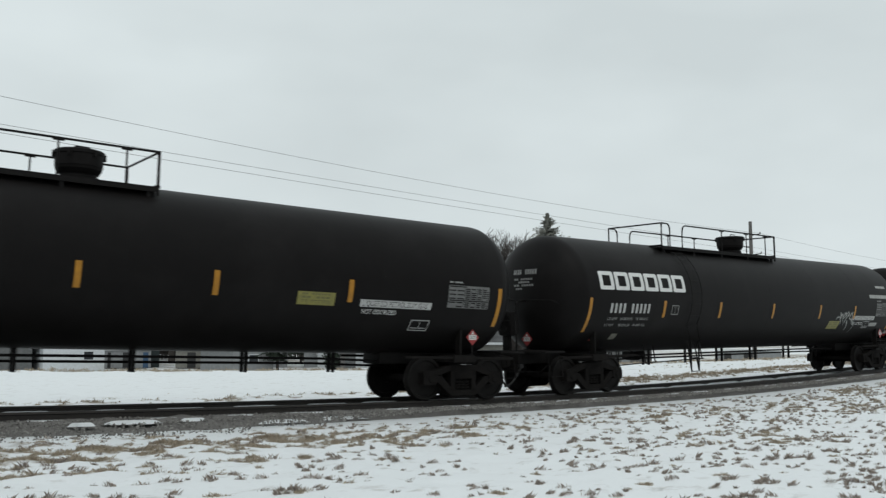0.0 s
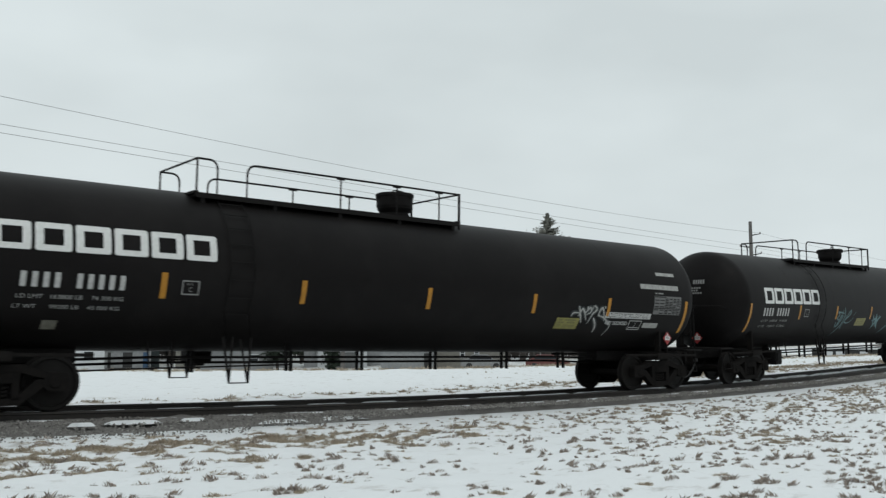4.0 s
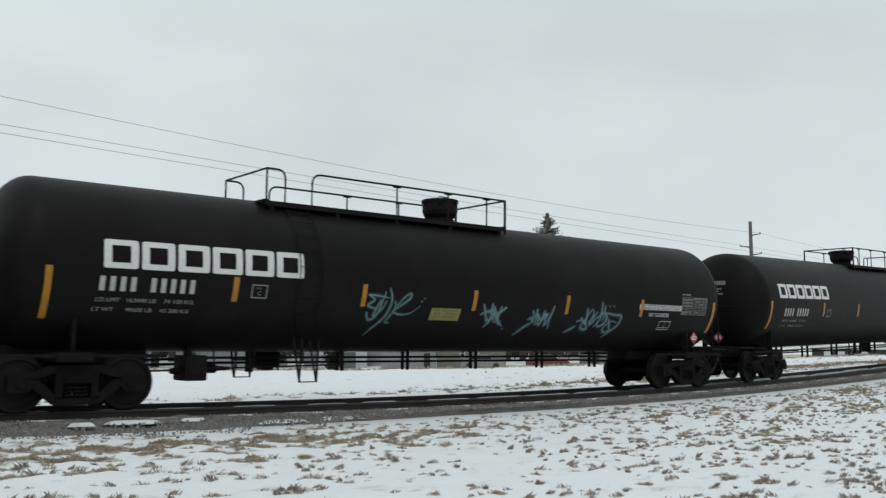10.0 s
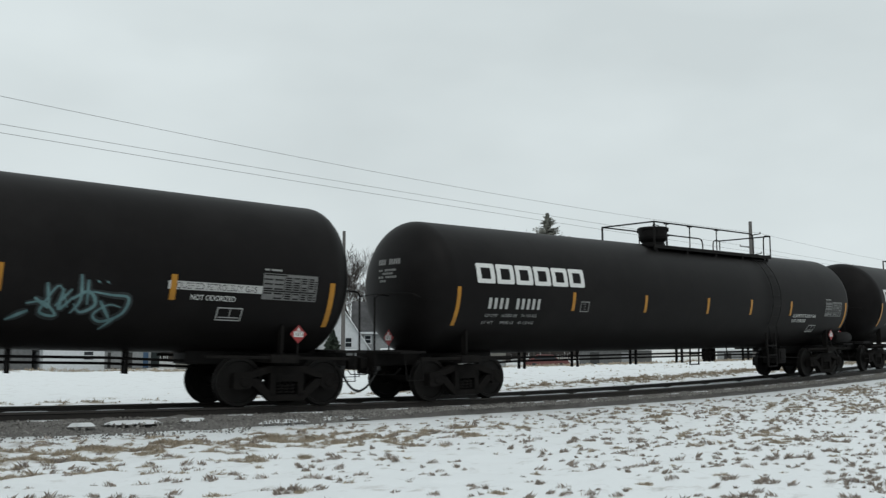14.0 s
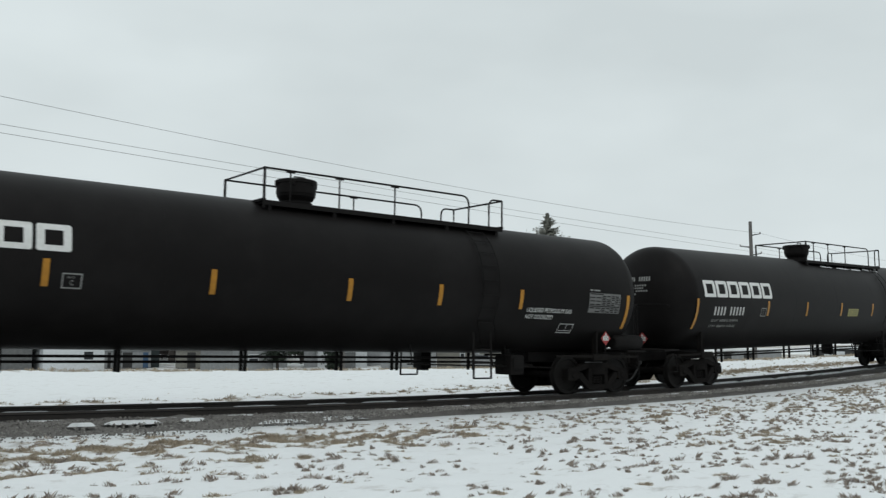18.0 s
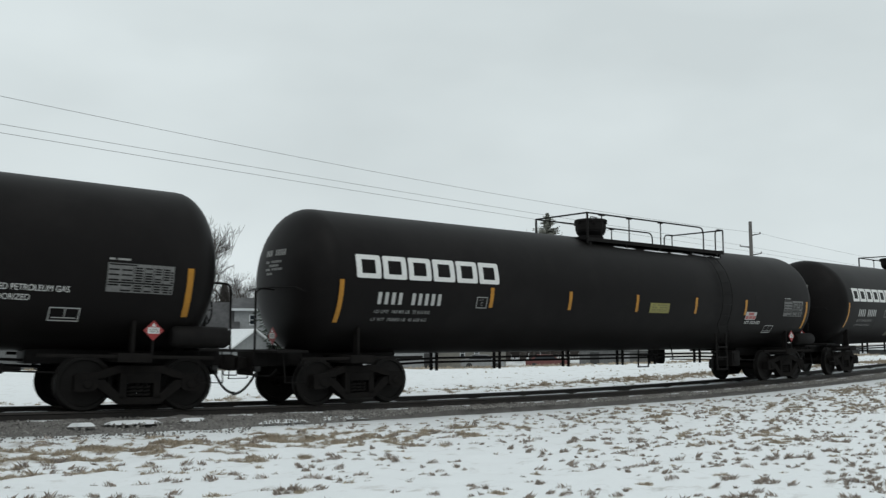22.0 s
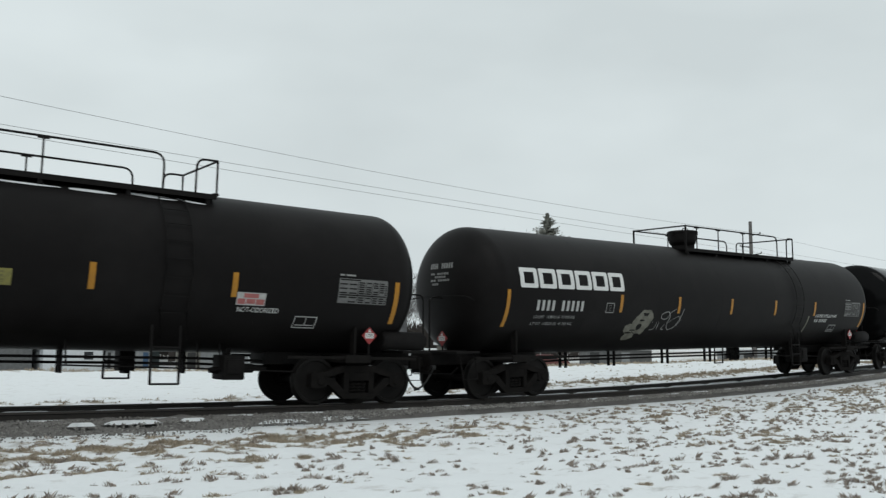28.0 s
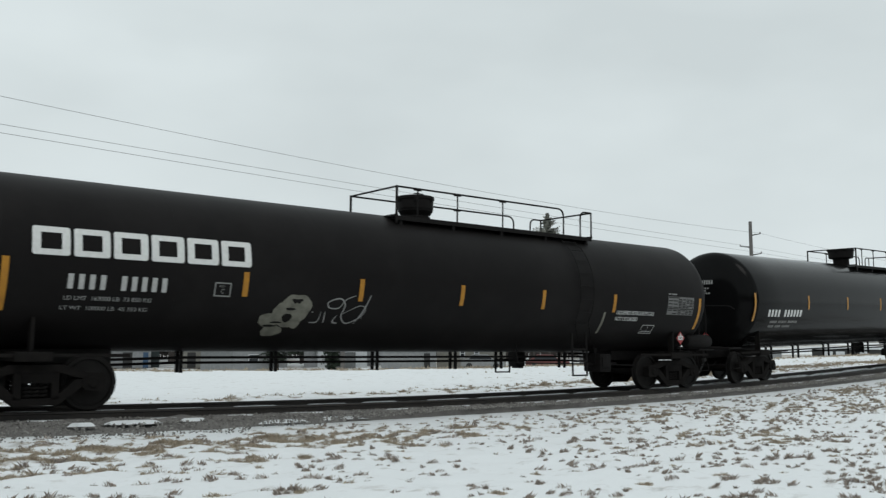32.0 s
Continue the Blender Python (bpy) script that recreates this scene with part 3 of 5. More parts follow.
def platform(car, x0, x1, gap_left):
    """The railed walkway on top; the ladder opening is near one end."""
    w, zt, zd = 0.95, 4.72, 3.99
    bm = bmesh.new()
    for s in (-1, 1):
        box(bm, x0, x1, s * 0.72 - 0.25, s * 0.72 + 0.25, zd, zd + 0.04, 0.006)
        box(bm, x0, x1, s * 0.96 - 0.012, s * 0.96 + 0.012, zd - 0.03, zd + 0.07)
    for x in (x0, x1):
        box(bm, x - 0.05, x + 0.05, -0.95, 0.95, zd + 0.05, zd + 0.1)
    deck = part("walkway", bm, STEEL, car, "black steel grating walkway with toe boards")
    n = 5
    for i in range(n):
        x = x0 + 0.15 + (x1 - x0 - 0.3) * i / (n - 1)
        for s in (-1, 1):
            bm = bmesh.new()
            prism(bm, [(-0.04, zd), (0.04, zd), (0.04, 3.62), (-0.04, 3.72)], s * 0.9 - 0.03, s * 0.9 + 0.03, pose(x, 0, 0))
            part("walkway_bracket", bm, STEEL, deck)
    if gap_left:
        loop, main = (x0, x0 + 0.42), (x0 + 1.05, x1)
    else:
        loop, main = (x1, x1 - 0.42), (x1 - 1.05, x0)
    sgn = 1 if gap_left else -1
    r = 0.022
    for s in (-1, 1):
        y = s * w
        bm = bmesh.new()
        tube(bm, round_path([(loop[0], y, zd), (loop[0], y, zt), (loop[0] + 0.01 * sgn, y, zt), (loop[1], y, zt), (loop[1], y, zd)], 0.2), r)
        part("handrail", bm, STEEL, deck)
        bm = bmesh.new()
        tube(bm, round_path([(main[0], y, zd), (main[0], y, zt), (main[1], y, zt)], 0.22), r)
        part("handrail", bm, STEEL, deck)
        bm = bmesh.new()
        tube(bm, [(main[1], y, zd - 0.1), (main[1], y, zt + 0.02)], 0.03)
        part("corner_post", bm, STEEL, deck)
        length = main[1] - main[0]
        for f in ((0.40, 0.67, 0.89) if s < 0 else (0.38, 0.66)):
            x = main[0] + length * f
            bm = bmesh.new()
            tube(bm, [(x, y, zd), (x, y, zt)], 0.018)
            box(bm, x - 0.1, x + 0.1, y - 0.03, y + 0.03, zt - 0.045, zt + 0.012, 0.01)
            part("rail_post", bm, STEEL, deck)
    for x in (x0, x1):
        bm = bmesh.new()
        tube(bm, [(x, -w, zt), (x, w, zt)], r)
        part("end_rail", bm, STEEL, deck)


def dome(car, x, funnel=False):
    bm = bmesh.new()
    lathe(bm, [(3.98, 0.0), (3.98, 0.3), (4.38, 0.3), (4.4, 0.42), (4.44, 0.46), (4.7, 0.47), (4.71, 0.52), (4.76, 0.52), (4.775, 0.48), (4.78, 0.0)] if funnel else [(3.98, 0.0), (3.98, 0.36), (4.22, 0.36), (4.23, 0.33), (4.26, 0.33), (4.28, 0.37), (4.34, 0.4), (4.35, 0.415), (4.4, 0.42), (4.41, 0.43), (4.62, 0.435), (4.64, 0.455), (4.7, 0.455), (4.715, 0.43), (4.73, 0.26), (4.735, 0.0)], 36, pose(x, 0, 0) @ Matrix.Rotation(radians(-90), 4, "Y"))
    d = part("dome_housing", bm, STEEL, car, "round black valve housing with a lipped lid")
    bm = bmesh.new()
    tube(bm, round_path([(x - 0.12, -0.1, 4.71), (x - 0.12, -0.1, 4.79), (x + 0.16, -0.1, 4.79), (x + 0.16, -0.1, 4.71)], 0.03, 3), 0.014)
    part("lid_handle", bm, STEEL, d)
    for k in range(6):
        a = 2 * math.pi * k / 6 + 0.4
        bm = bmesh.new()
        box(bm, -0.035, 0.035, -0.03, 0.02, 4.57, 4.69, 0.008, pose(x, 0, 0) @ pose(0, 0, 0, 0, 0, math.degrees(a)) @ pose(0, 0.46, 0))
        part("lid_clamp", bm, STEEL, d)


def ladder(car, xl, xr, kind):
    """The side ladder from the walkway to the foot stirrup."""
    off = RT + 0.055
    for x in (xl, xr):
        bm = bmesh.new()
        pts = []
        for k in range(13):
            a = radians(62 - 92 * k / 12)
            pts.append((x, -off * math.cos(a), ZT + off * math.sin(a)))
        pts.append((x, -1.5, 1.25))
        tube(bm, pts, 0.012, 6)
        part("ladder_stile", bm, TANK, car)
    for k in range(8):
        a = radians(52 - 12 * k)
        bm = bmesh.new()
        y, z = -off * math.cos(a), ZT + off * math.sin(a)
        tube(bm, [(xl, y, z), (xr, y, z)], 0.01, 6)
        part("rung", bm, TANK, car)
    for s in (-1, 1):
        bm = bmesh.new()
        if kind == 1:
            a, b = xl + 0.12, xl + 0.5
            tube(bm, [(a - 0.14, s * 1.42, 1.3), (a, s * 1.45, 0.44), (b, s * 1.45, 0.44), (b + 0.06, s * 1.42, 1.3)], 0.026, 6)
            tube(bm, [(a + 0.06, s * 1.42, 1.3), (a, s * 1.44, 0.46)], 0.021, 6)
            tube(bm, [(b, s * 1.44, 0.46), (b - 0.16, s * 1.42, 1.25)], 0.021, 6)
            tube(bm, [(a - 0.06, s * 1.44, 0.82), (b + 0.02, s * 1.44, 0.82)], 0.021, 6)
        else:
            a, b = xl - 0.13, xr - 0.1
            for x in (a, b):
                tube(bm, [(x, s * 1.42, 1.5), (x, s * 1.45, 0.44)], 0.026, 6)
            for z in (0.45, 0.8, 1.1):
                tube(bm, [(a, s * 1.45, z), (b, s * 1.45, z)], 0.022, 6)
        part("foot_stirrup", bm, STEEL, car)


def underside(car, f, gear):
    """Pipes, hangers and brake gear under the tank; f mirrors the rods end for end."""
    for y, z in ((-0.2, 0.9), (0.2, 0.79)):
        bm = bmesh.new()
        tube(bm, [(-7.3, y, z - 0.05), (-5.5, y, z), (5.5, y, z), (7.3, y, z - 0.05)], 0.026, 8)
        part("train_pipe", bm, STEEL, car)
    for x in ((-4.6, -2.4, -0.6, 1.5, 3.8, 5.85) if f > 0 else (-5.45, -3.38, -0.8, 1.5, 3.0, 5.3)):
        for y in (-0.1, 0.1):
            bm = bmesh.new()
            box(bm, x - 0.03, x + 0.03, y - 0.03, y + 0.03, 0.6, 1.12, 0.006)
            part("pipe_hanger", bm, STEEL, car)
    for name, x, w, z in gear:
        bm = bmesh.new()
        if name == "brake_valve":
            box(bm, x - w / 2, x + w / 2, -0.95, -0.35, z, z + 0.48, 0.04)
            box(bm, x - w * 0.36, x + w * 0.3, -0.98, -0.94, z + 0.12, z + 0.4, 0.015)
            lathe(bm, [(-0.16, 0.0), (-0.16, 0.05), (0.0, 0.07), (0.0, 0.0)], 12, pose(x - w / 2, -0.6, z + 0.18))
            lathe(bm, [(0.0, 0.0), (0.0, 0.09), (0.3, 0.09), (0.34, 0.05), (0.6, 0.03), (0.6, 0.0)], 12, pose(x + w / 2, -0.6, z + 0.22))
            box(bm, x - 0.05, x + 0.05, -0.6, -0.4, z + 0.45, 1.12)
        else:
            box(bm, x - w / 2, x + w / 2, 0.7, 1.05, z, 1.25, 0.03)
            box(bm, x - w * 0.2, x + w * 0.2, 0.67, 1.0, z - 0.05, z + 0.2, 0.02)
        part(name, bm, STEEL, car)
    for x, z in ((-5.75, 0.68), (-5.3, 0.72), (-2.9, 0.76)):
        bm = bmesh.new()
        tube(bm, [(x * f, -0.75, 1.2), (x * f + 0.03, -0.8, z), (x * f + 0.12, -0.8, z)], 0.018, 6)
        part("rod_hanger", bm, STEEL, car)
    bm = bmesh.new()
    tube(bm, [(-7.4 * f, -0.8, 0.66), (-6.0 * f, -0.8, 0.7), (-2.8 * f, -0.8, 0.76)], 0.018, 6)
    part("brake_rod", bm, STEEL, car)


def end_gear(car, s, brake):
    """Draft sill, saddle, coupler, hoses and end rails at the end s (-1 or 1)."""
    bm = bmesh.new()
    box(bm, 6.9, 10.45, -0.36, 0.36, 0.8, 1.14, 0.02, pose(0, 0, 0, 0, 0, 0 if s > 0 else 180))
    sill = part("draft_sill", bm, STEEL, car)
    bm = bmesh.new()
    box(bm, s * TRUCK - 0.3, s * TRUCK + 0.3, -1.42, 1.42, 0.86, 1.02, 0.015)
    for y in (-1, 1):
        prism(bm, [(-0.03, 1.0), (0.03, 1.0), (0.03, 1.6), (-0.03, 1.6)], y * 1.15 - 0.1, y * 1.15 + 0.06, pose(s * TRUCK, 0, 0))
    part("body_bolster", bm, GRIME, car, "black welded bolster and saddle under the tank")
    for y in (-1, 1):
        bm = bmesh.new()
        box(bm, min(s * 6.9, s * 9.95), max(s * 6.9, s * 9.95), y * 1.36 - 0.03, y * 1.36 + 0.03, 0.93, 0.99, 0.01)
        part("side_sill", bm, GRIME, car)
    bm = bmesh.new()
    char_bars(bm, 0, 0.8, 0.0, 0.05, 16)
    for v in bm.verts:
        v.co = Vector((v.co.x, -1.395, 0.93 + min(0.05, max(0.0, v.co.z))))
    part("sill_marking", bm, DULLWHITE, car, "", pose(-9.3 if s < 0 else 7.7, 0, 0))
    bm = bmesh.new()
    box(bm, min(s * 9.7, s * 10.42), max(s * 9.7, s * 10.42), -1.25, 1.25, 1.08, 1.13, 0.01)
    part("end_platform", bm, STEEL, car)
    bm = bmesh.new()
    m = pose(0, 0, 0, 0, 0, 0 if s > 0 else 180)
    box(bm, 10.4, 10.62, -0.11, 0.11, 0.76, 0.98, 0.03, m)
    box(bm, 10.6, 10.84, -0.2, 0.1, 0.72, 1.02, 0.04, m)
    box(bm, 10.6, 10.72, 0.06, 0.22, 0.74, 1.0, 0.03, m)
    box(bm, 10.4, 10.46, -0.3, 0.3, 0.62, 1.1, 0.02, m)
    cp = part("coupler", bm, GRIME, car, "heavy cast steel knuckle coupler")
    bm = bmesh.new()
    pts = []
    for k in range(12):
        a = k / 11
        pts.append(Vector((s * (10.34 + 0.5 * a), -0.34 + 0.1 * a, 0.74 - 0.48 * (1 - (1 - a) ** 2.1))))
    tube(bm, pts, 0.026, 8)
    box(bm, min(s * 10.3, s * 10.42), max(s * 10.3, s * 10.42), -0.4, -0.28, 0.7, 0.8, 0.02)
    part("air_hose", bm, RUBBER, cp, "black rubber air hose hanging in a loop")
    bm = bmesh.new()
    tube(bm, round_path([(s * 10.44, -1.3, 0.78), (s * 10.5, -1.15, 0.64), (s * 10.5, -0.5, 0.62), (s * 10.6, -0.2, 0.7)], 0.05, 3), 0.012, 6)
    part("uncoupling_lever", bm, STEEL, cp)
    for y in ((-1.0, 1.0) if s > 0 else (-0.2,)):
        bm = bmesh.new()
        if s > 0:
            tube(bm, round_path([(9.8, y, 2.37), (10.36, y, 2.37), (10.4, y, 1.1)], 0.14, 5), 0.022, 8)
        else:
            tube(bm, [(-10.34, y, 1.1), (-10.34, y, 2.34)], 0.024, 8)
            tube(bm, round_path([(-9.86, y + 0.1, 2.38), (-10.2, y + 0.05, 2.4), (-10.34, y, 2.3)], 0.08, 4), 0.018, 8)
        part("end_handrail", bm, TANK, car)
    bm = bmesh.new()
    tube(bm, round_path([(s * 9.62, -1.02, 2.3), (s * 9.86, -1.0, 2.4), (s * 10.02, -0.3, 2.42), (s * 10.02, 0.3, 2.42), (s * 9.86, 1.0, 2.4)], 0.1, 4), 0.018, 6)
    part("head_grab_rail", bm, STEEL, car)
    for y in (-1.1, 1.1):
        bm = bmesh.new()
        tube(bm, [(s * 10.2, y, 1.1), (s * 10.2, y * 1.1, 0.5), (s * 9.75, y * 1.1, 0.5), (s * 9.75, y, 1.1)], 0.016, 6)
        part("end_step", bm, STEEL, car)
    if brake:
        bm = bmesh.new()
        pts = [(s * 10.38, 0.27 + 0.28 * math.cos(a), 1.9 + 0.28 * math.sin(a)) for a in (2 * math.pi * k / 24 for k in range(25))]
        tube(bm, pts, 0.018, 6, False)
        for k in range(6):
            a = 2 * math.pi * k / 6
            tube(bm, [(s * 10.34, 0.27, 1.9), (s * 10.38, 0.27 + 0.28 * math.cos(a), 1.9 + 0.28 * math.sin(a))], 0.012, 5)
        part("brake_wheel", bm, STEEL, car)
        bm = bmesh.new()
        box(bm, min(s * 9.98, s * 10.32), max(s * 9.98, s * 10.32), 0.02, 0.5, 1.5, 2.14, 0.1)
        box(bm, min(s * 10.14, s * 10.26), max(s * 10.14, s * 10.26), 0.16, 0.38, 1.1, 1.6, 0.02)
        part("brake_housing", bm, STEEL, car)
    if brake and s > 0:
        bm = bmesh.new()
        lathe(bm, [(-0.55, 0.0), (-0.55, 0.15), (-0.48, 0.2), (0.48, 0.2), (0.55, 0.15), (0.55, 0.0)], 20, pose(s * 9.75, -1.12, 1.34))
        part("air_tank", bm, STEEL, car)
    if s < 0:
        placard(car, pose(-9.93, -0.17, 1.42, 0, 0, -90))
    else:
        placard(car, pose(8.85, -1.24, 1.43))


def tank_car(label, kind, gear, gloss=False, shift=0.0):
    """kind 1: ladder end leads; kind 2: the car runs the other way round."""
    car = new("tank_car")
    tagged(car, label, "tank car", "tank cars of the train")
    tank = part("tank", tank_mesh(0.5) if gloss else TANK_ME.copy(), TANK_GLOSS if gloss else TANK, car)
    for x in (-6.2, -3.1, 0.0, 3.1, 6.2):
        bm = bmesh.new()
        lathe(bm, [(x - 0.02, RT - 0.01), (x - 0.012, RT + 0.0012), (x + 0.012, RT + 0.0012), (x + 0.02, RT - 0.01)], 72, pose(0, 0, ZT))
        part("weld_seam", bm, TANK_GLOSS if gloss else TANK, tank)
    wheels = []
    for s in (-1, 1):
        truck(car, -TRUCK + 0.15 if s < 0 else TRUCK + 0.22, wheels)
        end_gear(car, s, (s < 0) == (kind == 1))
    if kind == 1:
        platform(car, -5.0 + shift, 1.5 + shift, True)
        ladder(car, -4.55 + shift, -4.05 + shift, 1)
    elif gloss:
        platform(car, 0.1, 6.3, False)
        ladder(car, 5.3, 5.8, 2)
    else:
        platform(car, -0.92, 5.46, False)
        ladder(car, 4.33, 4.82, 2)
    dome(car, 0.31 + shift * 0.5 if not gloss else 1.0, gloss)
    underside(car, 1 if kind == 1 else -1, gear)
    head_marks(car)
    return car, wheels


RUBBER = material("black_rubber", (0.02, 0.02, 0.02), 0.7, (0.03, 0.03, 0.03), 12.0, 0.6)
DECAL_INK = material("decal_ink", (0.1, 0.1, 0.03), 0.6, (0.14, 0.13, 0.05), 12.0, 0.6)
PINK = material("faded_red_sticker", (0.42, 0.13, 0.12), 0.6, (0.32, 0.1, 0.1), 12.0, 0.6)
OLIVE = material("pale_olive_spray_paint", (0.21, 0.205, 0.165), 0.7, (0.09, 0.088, 0.07), 7.0, 0.9)

LAYOUT = (  # centre along the train, kind, label
    (6.5, 1, "black railway tank car with yellow decal and stripes"),
    (27.97, 1, "black railway tank car with white spray tag near one end"),
    (49.67, 1, "black railway tank car with teal graffiti along its side"),
    (71.28, 2, "plain black railway tank car with amber reflective stripes"),
    (92.87, 2, "black railway tank car with red and yellow stickers"),
    (114.36, 2, "black railway tank car with olive graffiti patch"),
    (135.9, 2, "glossy black railway tank car with small markings"),
)
TRAIN = []
CARS = []
for i, (centre, kind, label) in enumerate(LAYOUT):
    if kind == 2:
        gear = (("bottom_fitting", 4.45, 0.32, 0.62), ("brake_valve", 6.0, 0.44, 0.5))
    elif i == 2:
        gear = (("brake_valve", -6.15, 0.44, 0.48), ("bottom_fitting", -3.8, 0.6, 0.66))
    else:
        gear = (("bottom_fitting", -4.1, 0.55, 0.76),)
    car, wheels = tank_car(label, kind, gear, i == 6, 0.2 if i == 2 else 0.0)
    TRAIN.append((car, wheels, centre))
    CARS.append(car)

# stripes, from the leading end
for i, xs in enumerate(((-9.1, -5.75, -2.85, 0.01, 2.49, 5.4, 9.38), (-9.0, -5.78, -2.93, 0.21, 3.42, 6.1, 9.3), (-9.04, -5.68, -2.78, 0.26, 3.31, 6.18, 9.4),
                        (-9.0, -5.13, -2.18, 0.8, 3.15, 5.58, 9.36), (-9.14, -4.98, -2.29, 0.38, 3.08, 5.68, 9.3), (-9.05, -4.82, -2.2, 0.52, 3.1, 5.7, 9.34),
                        (-9.3, -5.58, -2.41, 0.65, 3.4, 6.2, 9.2))):
    top = 2.43 if i in (1, 2) else (2.76 if i == 6 else 2.53)
    for k, x in enumerate(xs):
        if k in (0, 6):
            stripe(CARS[i], x, top + 0.03, top - 0.84)
        else:
            stripe(CARS[i], x, top, top - 0.46)

WEIGHTS = (("LD LMT   163800 LB    74 300 KG", "LT WT      99200 LB    45 000 KG"), ("LD LMT   163800 LB    74 300 KG", "LT WT      99200 LB    45 000 KG"),
           ("LD LMT   163400 LB    74 100 KG", "LT WT      99600 LB    45 200 KG"), ("LD LMT   163500 LB    74 150 KG", "LT WT      99500 LB    45 150 KG"),
           ("LD LMT  162400 LB  73 650 KG", "LT WT  100600 LB  45 650 KG"), ("LD LMT  163000 LB  73 850 KG", "LT WT  100000 LB  45 350 KG"))
for i, (x0, x1, z0, z1) in enumerate(((-8.64, -4.8, 2.68, 3.16), (-8.64, -4.8, 2.68, 3.16), (-8.16, -4.25, 2.47, 2.97), (-8.45, -4.74, 2.66, 3.12), (-8.78, -4.77, 2.61, 3.1), (-8.66, -4.73, 2.62, 3.1))):
    logo(CARS[i], x0, x1, z0, z1)
    marks(CARS[i], (-8.18, -8.18, -8.2, -8.06, -8.21, -8.06)[i], WEIGHTS[i], (0.25, 0.25, 0.25, 0.2, 0.0, 0.0)[i])
    plate_box(CARS[i], (-5.44, -5.44, -5.35, -4.86, -5.44, -5.44)[i], 2.05, 2.31)
    data_table(CARS[i])
    test_box(CARS[i], 7.05 if i != 2 else 7.08, 1.54 if i not in (1, 2) else 1.64, 1.77 if i not in (1, 2) else 1.88)
for k in range(11):
    if k != 4:
        bm = bmesh.new()
        patch(bm, -8.39 + 0.22 * k, -8.26 + 0.22 * k, 2.06, 2.28, 0.005)
        part("number_bar", bm, WHITE, CARS[6])
bm = bmesh.new()
char_bars(bm, -8.11, -6.2, 1.86, 1.93, 20, (5, 12))
char_bars(bm, -8.11, -6.6, 1.72, 1.79, 16, (4, 9))
tagged(part("weight_marking", bm, DULLWHITE, CARS[6]), kind="stuff")
data_table(CARS[6])

# contents lettering
for i, x, z, dz in ((3, 5.8, 2.07, 0.16), (5, 5.83, 2.07, 0.16)):
    shell_text("LIQUEFIED PETROLEUM GAS", x, z, 0.105, WHITE, CARS[i], "contents_lettering")
    shell_text("NOT-ODORIZED" if i == 3 else "NOT ODORIZED", x, z - dz, 0.105, WHITE, CARS[i], "contents_lettering")
for i, x, z in ((0, 5.68, 2.07), (1, 6.05, 2.0), (2, 6.1, 2.24)):
    tape_panel(CARS[i], x - 0.02, x + 1.8, z - 0.075, z + 0.075, STENCIL, "lettering_tape", "worn white tape behind lettering")
    shell_text("LIQUEFIED PETROLEUM GAS", x + 0.03, z, 0.115, TANK, CARS[i], "contents_lettering", "dark letters on worn tape")
    shell_text("NOT ODORIZED", x + (0.42 if i == 2 else 0.05), z - (0.17 if i == 0 else 0.2), 0.1, WHITE, CARS[i], "contents_lettering")
shell_text("NOT-ODORIZED", 5.79, 1.85, 0.1, WHITE, CARS[4], "contents_lettering")
sticker = tape_panel(CARS[4], 5.75, 6.34, 1.93, 2.17, STENCIL, "sticker", "worn white sticker with faded red blocks")
for a, b, c, d in ((0.14, 0.44, 0.14, 0.22), (0.02, 0.18, 0.02, 0.12), (0.2, 0.38, 0.03, 0.12), (0.4, 0.57, 0.02, 0.12)):
    bm = bmesh.new()
    patch(bm, 5.75 + a, 5.75 + b, 1.93 + c, 1.93 + d, 0.008)
    part("red_block", bm, PINK, sticker)
tape_panel(CARS[0], 4.2, 5.05, 1.98, 2.24, LIME, "decal", "faded yellow rectangular decal", 9)
tape_panel(CARS[1], 4.3, 5.11, 1.62, 1.89, LIME, "decal", "faded yellow rectangular decal", 9)
tape_panel(CARS[2], -0.95, -0.1, 1.73, 2.0, LIME, "decal", "pale yellow rectangular decal", 9)
tape_panel(CARS[4], 0.95, 1.82, 2.06, 2.33, LIME, "decal", "yellow rectangular decal", 9)
tape_panel(CARS[1], 8.08, 8.87, 3.13, 3.22, SPRAY, "painted_patch", "white blurred paint patch")
tape_panel(CARS[1], 7.32, 8.93, 2.74, 2.87, SPRAY, "painted_patch", "white blurred paint patch")
tape_panel(CARS[1], 7.64, 8.26, 1.7, 1.83, SPRAY, "painted_patch", "white blank paint patch")
tape_panel(CARS[1], -7.72, -7.47, 1.39, 1.54, OLIVE, "painted_patch", "small pale paint patch")
# Plain red colour painted here for the glow of a small marker lamp.
tape_panel(CARS[1], -8.5, -8.37, 1.36, 1.48, RED, "marker_lamp_patch", "small red patch painted in place of a glowing marker lamp")
TAG_WHITE = ((.03, .61, .07, .72, .22, .72), (.16, .95, .22, .7, .3, .39), (.19, .61, .26, .86, .39, .49), (.32, .7, .42, .91, .45, .77, .35, .66), (.51, .98, .58, .86, .5, .7, .44, .39),
             (.44, .73, .5, .98), (.54, .59, .65, .32, .66, .11), (.64, .64, .66, .84, .72, .89, .81, .49), (.65, .66, .76, .61, .89, .48, .99, .32, .93, .02), (.36, .84, .37, .95), (.76, .9, .765, .98))
tag(CARS[1], 4.72, 6.34, 1.46, 2.24, SPRAY, TAG_WHITE, 0.05, "white sprayed graffiti tag with drips")
